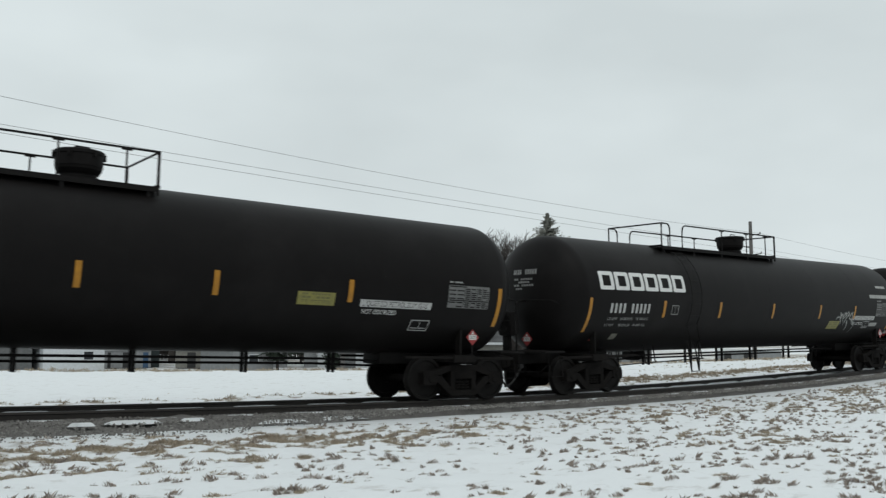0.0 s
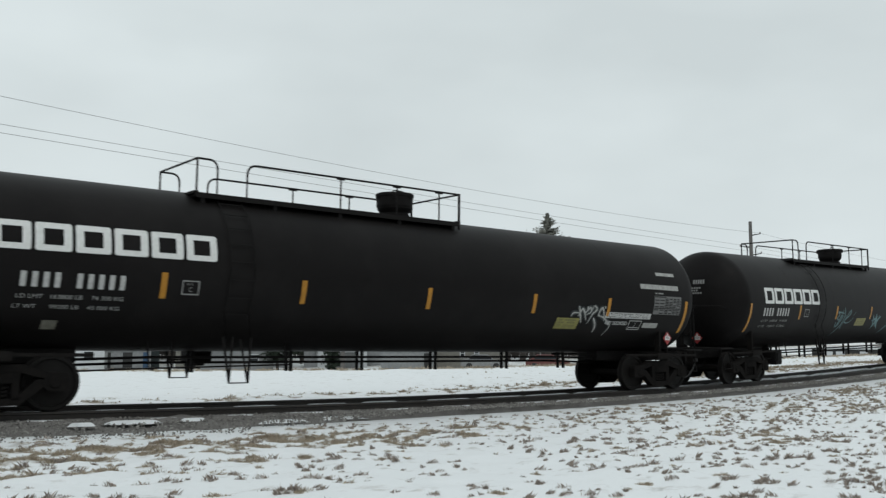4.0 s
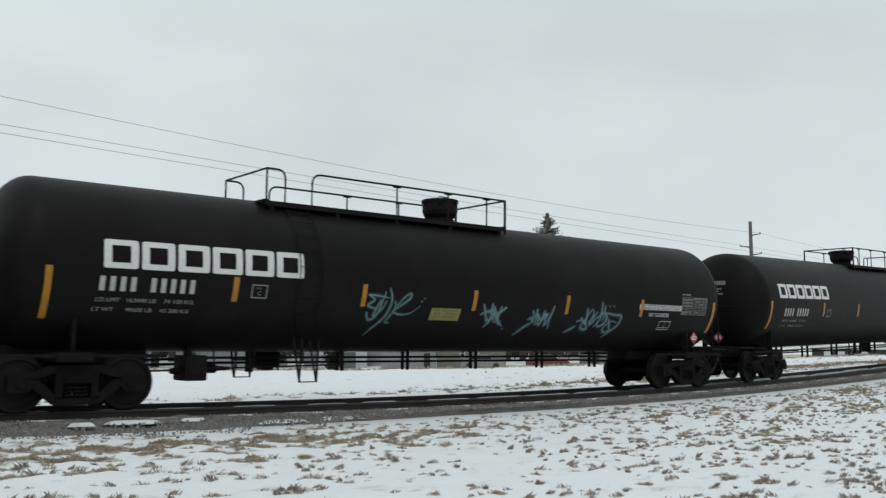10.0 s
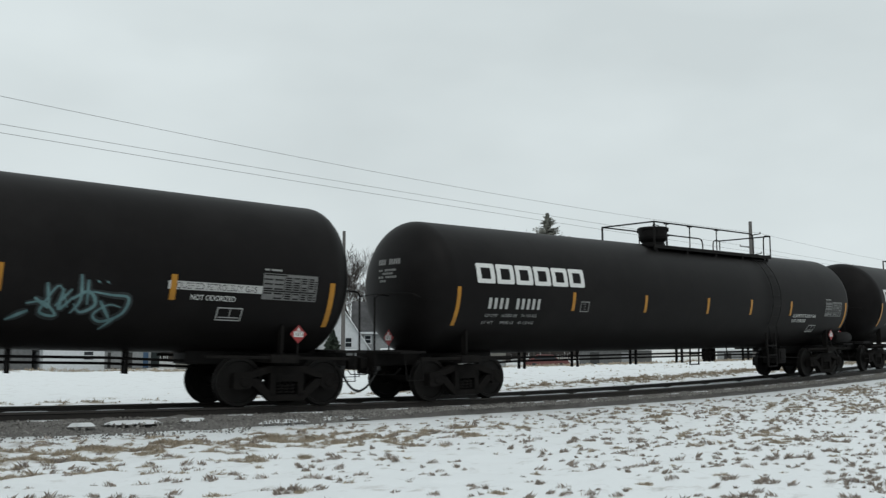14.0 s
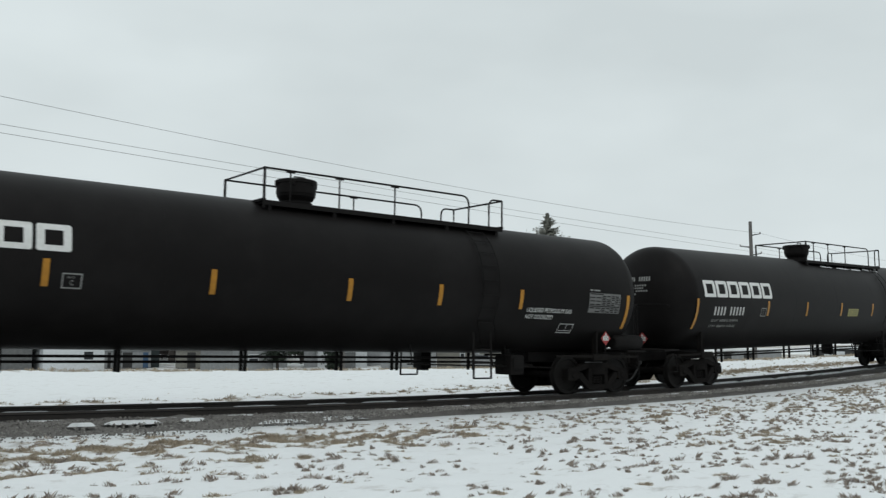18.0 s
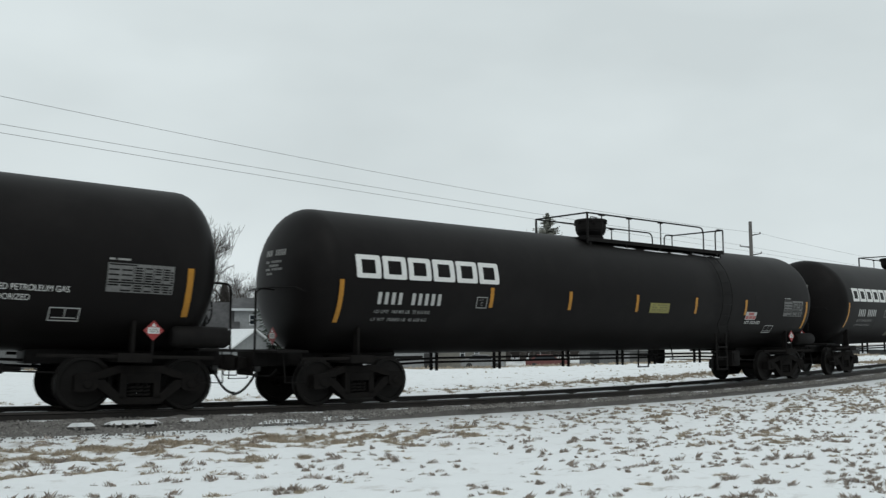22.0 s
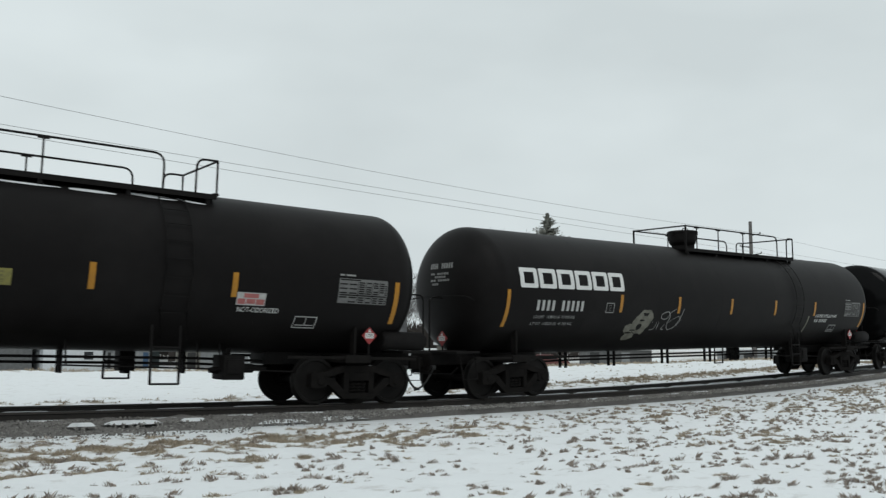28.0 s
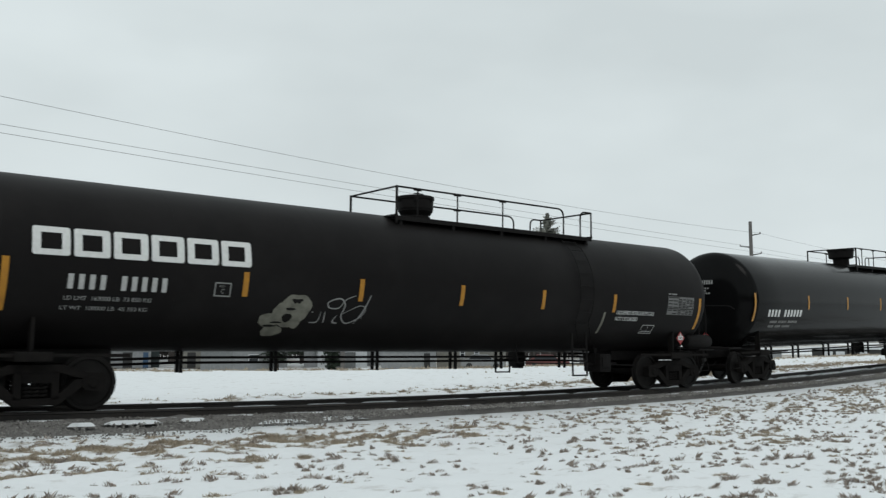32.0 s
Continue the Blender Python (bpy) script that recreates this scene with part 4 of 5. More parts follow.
TAG_LONG = ((0, .86, .18, .84, .38, .8), (0, .86, .12, .75, .02, .63, .16, .57, .2, .69), (.02, .49, .09, .32, .2, .4, .26, .75, .3, .95), (.23, .77, .15, .4, .28, .57, .33, .75),
            (.36, 1.03, .42, .75, .36, .4, .2, .11, .14, -.03), (.48, .75, .5, .57, .4, .29, .48, .26), (.52, .63, .64, .84, .74, .92, .73, .8, .57, .63, .48, .52, .61, .45, .79, .49, .95, .66), (.96, .74, .965, .77), (1.0, .81, 1.005, .84))
TAG_SHORT = ((0, .95, .19, .46, .27, .19), (-.04, .51, .23, .65, .48, .54, .69, .73), (.33, 1, .38, .32, .23, 0), (.48, .73, .69, .32, .94, .05), (.9, .86, .58, .46, .79, .11), (.27, .73, .58, .19), (.1, .6, .3, .3, .5, .4), (.42, .9, .52, .3), (.7, .9, .62, .2), (1.0, -.02, 1.02, -.05))
TAG_TAIL = ((.2, .78, .3, .44, .2, .11), (.1, .4, .4, .56, .6, .4, .8, .67), (.4, .67, .54, .22, .7, .67, .76, .18, .86, .62), (.94, 1, .86, .44, .96, .04), (.2, .27, 0, 0, -.14, -.22), (.3, .65, .5, .5, .44, .2), (.34, .85, .4, .2), (.62, .8, .58, .15), (.16, .5, .34, .3))
TAG_WIDE = ((.03, .38, .19, .42, .32, .17, .17, .22, .22, .5, .32, .75, .42, .33), (.51, 1, .53, .5, .45, .22), (.45, .5, .6, .67, .68, .42, .55, .25, .47, .42), (.64, .67, .83, .62, 1, .58, .96, .25, .77, .08, .68, .22, .81, .42, .94, .38),
            (.06, .25, -.13, .05), (.91, .17, .77, -.08), (.2, .8, .25, .3), (.36, .7, .34, .3, .46, .55), (.58, .9, .6, .4), (.72, .5, .86, .1), (.3, .35, .44, .7), (.1, .5, .24, .3), (.68, .86, .69, .89), (.77, .86, .78, .89))
for x0, x1, z0, z1, lines, wide in ((-2.68, -1.2, 1.4, 2.36, TAG_LONG, 0.036), (0.54, 1.36, 1.6, 2.16, TAG_SHORT, 0.05), (1.96, 2.92, 1.56, 2.17, TAG_TAIL, 0.05), (3.72, 5.42, 1.47, 2.32, TAG_WIDE, 0.052)):
    tag(CARS[2], x0, x1, z0, z1, TEAL, lines, wide, "teal sprayed graffiti tag")
head = blobs(CARS[5], -4.4, -3.32, 1.33, 2.18, ((.69, .64, .31, .35), (.22, .37, .23, .15), (.34, .13, .21, .13), (.43, .57, .2, .2), (.56, .4, .2, .2), (.75, .33, .11, .14), (.62, .5, .2, .22)), OLIVE, "graffiti_patch", "pale olive sprayed patch of rounded lobes", 0.005)
blobs(head, -4.4, -3.32, 1.33, 2.18, ((.55, .43, .1, .1), (.58, .63, .1, .03), (.25, .24, .14, .025), (.36, .32, .12, .02)), TANK, "bare_gap", "dark gaps left in the sprayed patch", 0.009)
TAG_THIN = ((.02, .1, .15, .14, .17, .45), (.26, .1, .23, .45), (.5, .1, .41, .14, .45, .34), (.71, .97, .55, .83, .45, .57, .29, .57, .26, .74, .45, .86, .55, .66, .53, .31, .66, .1, .87, .31, .93, .57, .82, .66, .66, .52, .55, .4),
            (.98, 1, .89, .48, .79, .1), (.9, .26, .905, .29), (.02, .4, .03, .44))
tag(CARS[5], -3.3, -1.92, 1.55, 2.2, DULLWHITE, TAG_THIN, 0.03, "thin grey sprayed graffiti tag", False)
tape_panel(CARS[5], 5.34, 5.42, 1.52, 2.06, OLIVE, "painted_patch", "pale vertical paint streak")
for pts, wide in ((((0.2, 3.88), (0.6, 3.87), (1.1, 3.86)), 0.05), (((1.5, 3.86), (2.1, 3.85), (2.6, 3.85)), 0.04), (((2.75, 3.85), (3.2, 3.85), (3.56, 3.84)), 0.06), (((3.85, 3.9), (4.4, 3.88), (4.7, 3.87)), 0.07), (((4.72, 3.9), (5.0, 3.86), (5.25, 3.85)), 0.04)):
    bm = bmesh.new()
    stroke(bm, pts, wide, 0.012)
    part("snow_streak", bm, SNOW_PLAIN, CARS[4], "thin streak of old snow beside the walkway")


# ---- poles and wires ----
WIRE = material("weathered_wire", (0.09, 0.09, 0.092), 0.6, (0.06, 0.06, 0.06), 5.0, 0.6)

def pole(x, y, top, r, arms, label):
    base = ground_z(x, y) - 0.3
    thing = new("utility_pole")
    thing.matrix_basis = pose(x, y, base)
    tagged(thing, label, "pole", "utility poles")
    bm = bmesh.new()
    n = 10
    tube(bm, [(0.012 * h * (n - k) / n * 0, 0, (top - base) * k / n) for k, h in ((k, 1) for k in range(n + 1))], [r * (1.15 - 0.35 * k / n) for k in range(n + 1)], 12)
    part("pole_shaft", bm, WOOD_POLE, thing)
    for z, side, long in arms:
        bm = bmesh.new()
        tube(bm, [(0, 0, z - base - 0.1), (side * long * 0.85, 0, z - base), (side * long, 0, z - base + 0.02)], [0.05, 0.035, 0.03], 8)
        a = part("crossarm", bm, STEEL, thing)
        bm = bmesh.new()
        lathe(bm, [(0.0, 0.0), (0.0, 0.05), (0.05, 0.07), (0.08, 0.05), (0.13, 0.06), (0.17, 0.03), (0.2, 0.0)], 10, pose(side * long, 0, z - base) @ Matrix.Rotation(radians(-90), 4, "Y"))
        part("insulator", bm, DULLWHITE, a)
    return thing


p1 = pole(67.43, 42.33, 11.08, 0.17, ((10.0, 1, 0.75), (9.0, -1, 0.85), (8.35, 1, 0.8)), "weathered wooden utility pole with three short side arms")
p1.rotation_euler = (0, radians(-0.2), radians(-57.8))
p2 = pole(32.73, 51.07, 8.5, 0.13, (), "plain weathered wooden pole behind the track")
for a, b, sag, r in (((7.95, 36.36, 10.43), (67.3, 41.42, 10.0), 0.5, 0.009), ((7.82, 35.58, 9.19), (66.23, 42.41, 9.0), 0.12, 0.009), ((7.7, 34.96, 8.74), (67.47, 41.48, 8.37), 0.12, 0.009)):
    a, b = Vector(a), Vector(b)
    bm = bmesh.new()
    pts = []
    for k in range(-16, 49):
        s = k / 24.0
        q = a + (b - a) * s
        span = s - math.floor(s) if s > 0 else s + 1
        q.z -= 4 * sag * span * (1 - span)
        pts.append(q)
    tube(bm, pts, r, 5)
    tagged(part("power_line", bm, WIRE), "thin dark overhead wire strung between poles", "wire", "overhead wires")


# ---- trees ----
TWIG = material("bare_twigs", (0.075, 0.065, 0.06), 0.95, (0.042, 0.036, 0.034), 3.0, 0.8)
NEEDLE = material("spruce_needles", (0.03, 0.045, 0.028), 0.85, (0.014, 0.022, 0.015), 2.5, 0.9)

PINE = material("grey_green_pine_needles", (0.25, 0.25, 0.22), 0.85, (0.08, 0.085, 0.07), 1.6, 0.9)


def bare_tree_meshes(seed, levels):
    """Trunk and crown of a leafless tree ten metres high."""
    rnd = random.Random(seed)
    trunk, crown = bmesh.new(), bmesh.new()

    def grow(p, d, length, r, level):
        pts, rs = [p.copy()], [r]
        n = 3 if level < 5 else 2
        q = p.copy()
        for k in range(n):
            d = (d + Vector((rnd.uniform(-1, 1), rnd.uniform(-1, 1), rnd.uniform(-0.3, 0.7))) * (0.16 if level else 0.05)).normalized()
            q = q + d * length / n
            pts.append(q.copy())
            rs.append(r * (1 - 0.45 * (k + 1) / n))
        tube(trunk if level < 2 else crown, pts, rs, 7 if level == 0 else (5 if level < 3 else 3), level < 2)
        if level >= levels:
            return
        for k in range(3 if level < 6 else 2):
            base = pts[-1] if k == 0 else pts[rnd.randint(1, n)]
            spread = (0.35 if k == 0 else 0.85) * rnd.uniform(0.75, 1.2)
            side = Vector((rnd.uniform(-1, 1), rnd.uniform(-1, 1), rnd.uniform(-0.1, 0.75))).normalized()
            grow(base, (d * (1 - spread * 0.5) + side * spread).normalized(), length * rnd.uniform(0.62, 0.84), max(0.008 if levels > 7 else 0.012, rs[-1] * (0.9 if k == 0 else 0.74)), level + 1)
    grow(Vector((0, 0, 0)), Vector((0, 0, 1)), 2.2, 0.19, 0)
    high = max(v.co.z for v in crown.verts)
    for bm in (trunk, crown):
        bmesh.ops.scale(bm, vec=(10 / high,) * 3, verts=bm.verts)
    return finish(trunk), finish(crown, 0)


TREE_KINDS = []
for sd, levels in ((3, 8), (8, 7), (15, 7)):
    tr, cr = bare_tree_meshes(sd, levels)
    tree = new("bare_tree")
    tagged(tree, "tall leafless tree with fine grey-brown twigs", "tree", "bare trees behind the houses")
    part("trunk", tr, BARK, tree)
    part("crown", cr, TWIG, tree)
    TREE_KINDS.append(tree)
BARE = ((26.0, 98.5, 15.2, 0), (34.6, 103.2, 12.4, 0), (21.6, 101.0, 14.2, 0), (28.7, 129.3, 15.8, 0), (32.5, 123.6, 15.7, 2), (37.9, 124.4, 14.9, 1), (40.4, 119.8, 12.6, 0), (45.0, 123.8, 14.9, 1), (44.9, 116.2, 15.3, 2),
        (46.2, 112.5, 17.6, 0), (45.4, 107.5, 18.4, 0), (45.6, 98.8, 12.5, 2), (52.9, 109.7, 11.9, 0), (58.0, 114.6, 10.7, 1), (61.5, 105.3, 12.7, 2), (60.3, 96.0, 15.0, 0), (64.1, 98.1, 15.1, 1), (69.4, 101.5, 12.8, 2))
BARE += ((70.0, 95.9, 11.8, 0), (73.5, 95.6, 11.2, 1), (78.0, 94.6, 12.8, 2), (78.0, 89.4, 15.3, 0), (78.2, 86.7, 16.8, 1), (82.4, 88.4, 17.5, 2), (82.6, 85.7, 17.5, 0), (86.4, 87.8, 17.8, 1))
used = set()
for i, (x, y, h, k) in enumerate(BARE):
    k0 = h / 10.0
    m = pose(x, y, -1.75, 0, 0, i * 67.0) @ Matrix.Diagonal((k0, k0, k0, 1))
    if k not in used:
        used.add(k)
        TREE_KINDS[k].matrix_basis = m
    else:
        src = TREE_KINDS[k]
        t2 = copy_thing(src, Matrix.Identity(4))
        t2.matrix_basis = m


def far_woods(name, label, count, lo, hi, near, far, seed):
    """A band of brush and saplings between two bearings, in degrees."""
    rnd = random.Random(seed)
    verts, faces = [], []
    for i in range(count):
        a = radians(rnd.uniform(lo, hi))
        d = rnd.uniform(near, far)
        x, y = d * math.sin(a), d * math.cos(a)
        h = rnd.uniform(1.5, 4.5) * (1.0 if lo < 90 else 4.0) * (0.6 if 23 < math.degrees(a) < 60 else 1.0)
        lean = rnd.uniform(-0.25, 0.25) * h
        w = rnd.uniform(0.01, 0.035) * (1.0 if lo < 90 else 9.0)
        z0 = -1.8 + rnd.uniform(0, 4.0)
        s, c = math.cos(a), -math.sin(a)
        n = len(verts)
        verts += [(x - w * s, y - w * c, z0), (x + w * s, y + w * c, z0), (x + lean * s, y + lean * c, z0 + h * 0.75), (x + lean * 0.4 * s, y + lean * 0.4 * c, z0 + h * 0.4), (x - lean * 0.5 * s, y - lean * 0.5 * c, z0 + h * 0.8)]
        faces += [(n, n + 1, n + 2), (n + 1, n + 3, n + 4)]
    me = bpy.data.meshes.new(name)
    me.from_pydata(verts, [], faces)
    me.materials.append(TWIG)
    tagged(new(name, me), label, "woods", kind="stuff")


far_woods("far_woods", "thick brown leafless brush behind the houses", 15000, 11.0, 48.0, 128, 150, 44)
# Woods added out of view behind the camera, to darken the tanks' reflections.
far_woods("unseen_dark_woods", "unseen dark woods added behind the camera to darken tank reflections", 26000, 110.0, 330.0, 70, 90, 45)


def conifer(x, y, h, seed, wide=0.2, slope=0.4, tilt=(-0.35, 0.05), dense=38, mat=None):
    rnd = random.Random(seed)
    thing = new("spruce_tree")
    thing.matrix_basis = pose(x, y, -1.75)
    tagged(thing, "dark green spruce with ragged drooping branches", "tree", "spruces")
    bm = bmesh.new()
    tube(bm, [(0, 0, 0), (0, 0, h * 0.5), (0, 0, h)], [h * 0.014, h * 0.009, 0.01], 8)
    part("trunk", bm, BARK, thing)
    verts, faces = [], []
    for r in range(int(260 + dense * h)):
        f = rnd.random() ** 0.8
        z = h * (0.1 + 0.9 * f)
        if tilt[0] > -0.3 and rnd.random() < 0.45:
            z = h * (0.66 + 0.34 * rnd.random())
        reach = min(h * wide, slope * (h - z) + 0.12) * (0.92 + 0.12 * math.sin(z * 4.1 + seed))
        a = rnd.uniform(0, 2 * math.pi)
        L = reach * rnd.uniform(0.4, 1.15)
        dz = rnd.uniform(*tilt) * L
        for j in range(7):
            s = (j + rnd.random()) / 7
            bx, by, bz = L * s * math.cos(a), L * s * math.sin(a), z + dz * s * s
            for side in (-1, 1):
                b2 = a + side * rnd.uniform(0.5, 1.3)
                q = 0.26 * L * (1.15 - s) + 0.14
                n = len(verts)
                verts += [(bx, by, bz + 0.05), (bx + q * math.cos(b2), by + q * math.sin(b2), bz - 0.3 * q + rnd.uniform(-0.08, 0.1)), (bx + q * 0.45 * math.cos(b2 + 0.5), by + q * 0.45 * math.sin(b2 + 0.5), bz - 0.1 * q - 0.09)]
                faces.append((n, n + 1, n + 2))
    me = bpy.data.meshes.new("crown")
    me.from_pydata(verts, [], faces)
    part("crown", me, mat or NEEDLE, thing)


for i, (x, y, h) in enumerate(((79.5, 77.9, 18.4), (41.6, 76.2, 10.8), (51.9, 84.7, 11.4), (53.5, 92.4, 11.4), (42.9, 68.7, 3.8), (53.1, 112.1, 10.4), (87.2, 97.5, 6.2))):
    if i == 0:
        conifer(x, y, h, 30, 0.24, 0.75, (-0.2, 0.35), 14, PINE)
    else:
        conifer(x, y, h, 30 + i, 0.22, 0.48, (-0.3, 0.15), 22)

# ---- houses and sheds ----
SHINGLE = material("grey_shingles", (0.06, 0.06, 0.062), 0.85, (0.04, 0.04, 0.042), 3.0, 0.9, stains=(0.1, 0.1, 0.103), stain_scale=0.6, bump=0.3)
SIDING_DARK = material("dark_green_siding", (0.022, 0.033, 0.034), 0.7, (0.03, 0.042, 0.042), 4.0, 0.8)
SIDING_GREY = material("grey_siding", (0.14, 0.143, 0.143), 0.75, (0.09, 0.092, 0.092), 4.0, 0.8)
SIDING_WHITE = material("white_siding", (0.3, 0.31, 0.315), 0.75, (0.22, 0.23, 0.235), 4.0, 0.8)
SIDING_TAN = material("cream_siding", (0.24, 0.235, 0.21), 0.75, (0.18, 0.175, 0.155), 4.0, 0.8)
TRIM = material("white_trim", (0.62, 0.64, 0.66), 0.6, (0.52, 0.54, 0.55), 5.0, 0.8)
GLASS = material("dark_window_glass", (0.02, 0.025, 0.03), 0.08, (0.015, 0.018, 0.022), 2.0, 0.6)
BLUE = material("blue_paint", (0.04, 0.09, 0.17), 0.6, (0.03, 0.07, 0.13), 5.0, 0.8)
DARKBOX = material("dark_steel_box", (0.02, 0.021, 0.021), 0.6, (0.03, 0.03, 0.03), 4.0, 0.8)
REDPAINT = material("dull_red_paint", (0.14, 0.04, 0.035), 0.5, (0.1, 0.032, 0.03), 5.0, 0.8)


def window(thing, x, z, w, h, y):
    bm = bmesh.new()
    t = 0.09
    for b in ((x - w / 2 - t, x + w / 2 + t, z + h / 2, z + h / 2 + t), (x - w / 2 - t, x + w / 2 + t, z - h / 2 - t, z - h / 2), (x - w / 2 - t, x - w / 2, z - h / 2, z + h / 2), (x + w / 2, x + w / 2 + t, z - h / 2, z + h / 2)):
        box(bm, b[0], b[1], y - 0.06, y + 0.02, b[2], b[3])
    box(bm, x - w / 2, x + w / 2, y - 0.05, y, z - 0.03, z + 0.03)
    fr = part("window_frame", bm, TRIM, thing)
    bm = bmesh.new()
    box(bm, x - w / 2, x + w / 2, y - 0.03, y - 0.012, z - h / 2, z + h / 2)
    part("pane", bm, GLASS, fr)


def gable_house(name, label, at, w, d, wall_h, ridge, wall_mat, roof_mat, ridge_along=True, over=0.35, windows=(), cat="house", group=""):
    """A house with a pitched roof; ridge_along lays the ridge across the view."""
    thing = new(name)
    thing.matrix_basis = at
    tagged(thing, label, cat, group)
    bm = bmesh.new()
    if ridge_along:
        prof = [(-d / 2, 0), (d / 2, 0), (d / 2, wall_h), (0, ridge - 0.12), (-d / 2, wall_h)]
        prism(bm, prof, -w / 2, w / 2, pose(0, 0, 0, 0, 0, 90))
    else:
        prism(bm, [(-w / 2, 0), (w / 2, 0), (w / 2, wall_h), (0, ridge - 0.12), (-w / 2, wall_h)], -d / 2, d / 2)
    part("wall", bm, wall_mat, thing, smooth=0)
    half = (d if ridge_along else w) / 2
    long = (w if ridge_along else d) / 2 + over
    slope = (ridge - wall_h) / half
    for s in (-1, 1):
        bm = bmesh.new()
        prism(bm, [(0, ridge), (s * (half + over), wall_h - slope * over), (s * (half + over), wall_h - slope * over + 0.16), (0, ridge + 0.16)], -long, long, pose(0, 0, 0, 0, 0, 90) if ridge_along else None)
        part("roof_slope", bm, roof_mat, thing, smooth=0)
        bm = bmesh.new()
        e = s * (half + over)
        z = wall_h - slope * over
        prism(bm, [(e, z - 0.06), (e + s * 0.05, z - 0.06), (e + s * 0.05, z + 0.18), (e, z + 0.18)], -long, long, pose(0, 0, 0, 0, 0, 90) if ridge_along else None)
        part("eave_board", bm, TRIM, thing, smooth=0)
    for x, z, ww, hh in windows:
        window(thing, x, z, ww, hh, -d / 2)
    return thing


G0 = -1.72
HOUSE_AT = pose(31.0, 95.6, G0, 0, 0, -17.95)
ha = gable_house("house", "dark green house with a steep front gable and dormer", HOUSE_AT @ pose(2.3, 0, 0), 7.8, 7.0, 4.26, 7.6, SIDING_DARK, SHINGLE, windows=((-2.45, 2.75, 0.7, 0.8), (1.9, 2.7, 0.42, 0.9), (3.1, 2.7, 0.6, 0.9)))
bm = bmesh.new()
prism(bm, [(-1.15, 0), (1.15, 0), (1.15, 3.5), (0.28, 8.0), (-0.28, 8.0), (-1.15, 3.5)], -4.4, 0.0, pose(-4.8, 0, 0))
front = part("front_gable", bm, SIDING_DARK, ha, "steep dark gable with pale rake boards", smooth=0)
window(front, -4.85, 5.4, 0.16, 1.2, -4.4)
for s in (-1, 1):
    bm = bmesh.new()
    prism(bm, [(s * 0.3, 8.0), (s * 1.3, 3.1), (s * 1.42, 3.1), (s * 0.42, 8.12)], -4.6, 0.2, pose(-4.8, 0, 0))
    part("gable_roof", bm, SHINGLE, front, smooth=0)
    bm = bmesh.new()
    prism(bm, [(s * 0.31, 7.9), (s * 1.3, 3.1), (s * 1.36, 3.1), (s * 0.37, 8.0)], -4.66, -4.6, pose(-4.8, 0, 0))
    part("rake_board", bm, TRIM if s < 0 else SIDING_GREY, front, smooth=0)
bm = bmesh.new()
box(bm, -5.3, -4.3, -4.5, 0.2, 8.0, 8.22, 0.06)
part("snow_cap", bm, SNOW_PLAIN, front, "thin grey snow on the clipped ridge")
bm = bmesh.new()
prism(bm, [(-2.6, 5.0), (2.6, 5.0), (2.6, 8.0), (1.7, 9.3), (-1.9, 9.3), (-2.6, 8.4)], 0.4, 4.6, pose(1.8, 0, 0))
part("upper_roof", bm, SHINGLE, ha, "dark higher roof behind the main slope", smooth=0)
bm = bmesh.new()
box(bm, -0.6, 1.35, -3.3, 0.5, 4.3, 6.05)
dorm = part("dormer", bm, SIDING_DARK, ha, "dark dormer wall with one window", smooth=0)
window(dorm, 0.55, 5.3, 0.75, 0.95, -3.3)
bm = bmesh.new()
prism(bm, [(-1.55, 6.9), (-0.6, 6.0), (1.5, 6.0), (1.5, 6.15), (-0.55, 6.15), (-1.5, 7.05)], -3.5, 0.5)
part("dormer_roof", bm, SHINGLE, dorm, smooth=0)
bm = bmesh.new()
prism(bm, [(-3.95, 4.2), (4.1, 4.2), (4.1, 4.42), (2.0, 4.36), (-2.0, 4.42), (-3.95, 4.3)], -4.05, -3.75)
part("eave_snow", bm, SNOW_PLAIN, ha, "thin strip of snow on the eave", smooth=0)
bm = bmesh.new()
box(bm, -0.75, 0.45, -5.0, -3.6, 2.55, 2.7)
prism(bm, [(-0.8, 2.7), (0.5, 2.7), (0.3, 3.3), (-0.6, 3.3)], -5.0, -3.6)
part("porch_roof", bm, SNOW_PLAIN, ha, "snow-covered porch roof", smooth=0)
for x in (-0.65, 0.35):
    bm = bmesh.new()
    box(bm, x - 0.06, x + 0.06, -4.9, -4.78, 0.0, 2.55)
    part("porch_post", bm, TRIM, ha)

gable_house("garage", "pale garage under a snow-covered roof", pose(25.3, 86.0, G0, 0, 0, -2.0), 5.2, 6.0, 2.8, 4.4, TRIM, SNOW_PLAIN, False, windows=((1.2, 1.5, 0.8, 0.7),), cat="garage", group="garages")
gable_house("shed", "pale blue-grey shed with snow on its low roof", pose(20.0, 86.7, G0, 0, 0, -13.4), 5.0, 4.0, 4.2, 4.75, SIDING_GREY, SNOW_PLAIN, windows=((0.3, 3.3, 0.5, 1.1), (-1.8, 3.3, 0.55, 1.1)), cat="shed")
hb = gable_house("house", "white two-storey house with a grey shingle roof", pose(45.2, 86.5, G0, 0, 0, -27.0), 5.4, 6.0, 6.0, 7.1, SIDING_WHITE, SHINGLE, windows=((-0.9, 4.9, 0.45, 0.9), (1.0, 4.9, 0.45, 0.9), (-1.2, 2.2, 0.8, 1.2), (1.3, 2.2, 0.8, 1.2)))
gable_house("house_wing", "low wing with a dark grey roof beside the white house", pose(40.6, 87.6, G0, 0, 0, -27.0), 4.2, 5.0, 3.9, 6.6, SIDING_GREY, SHINGLE, windows=((0.6, 2.2, 0.8, 1.1),), cat="house")
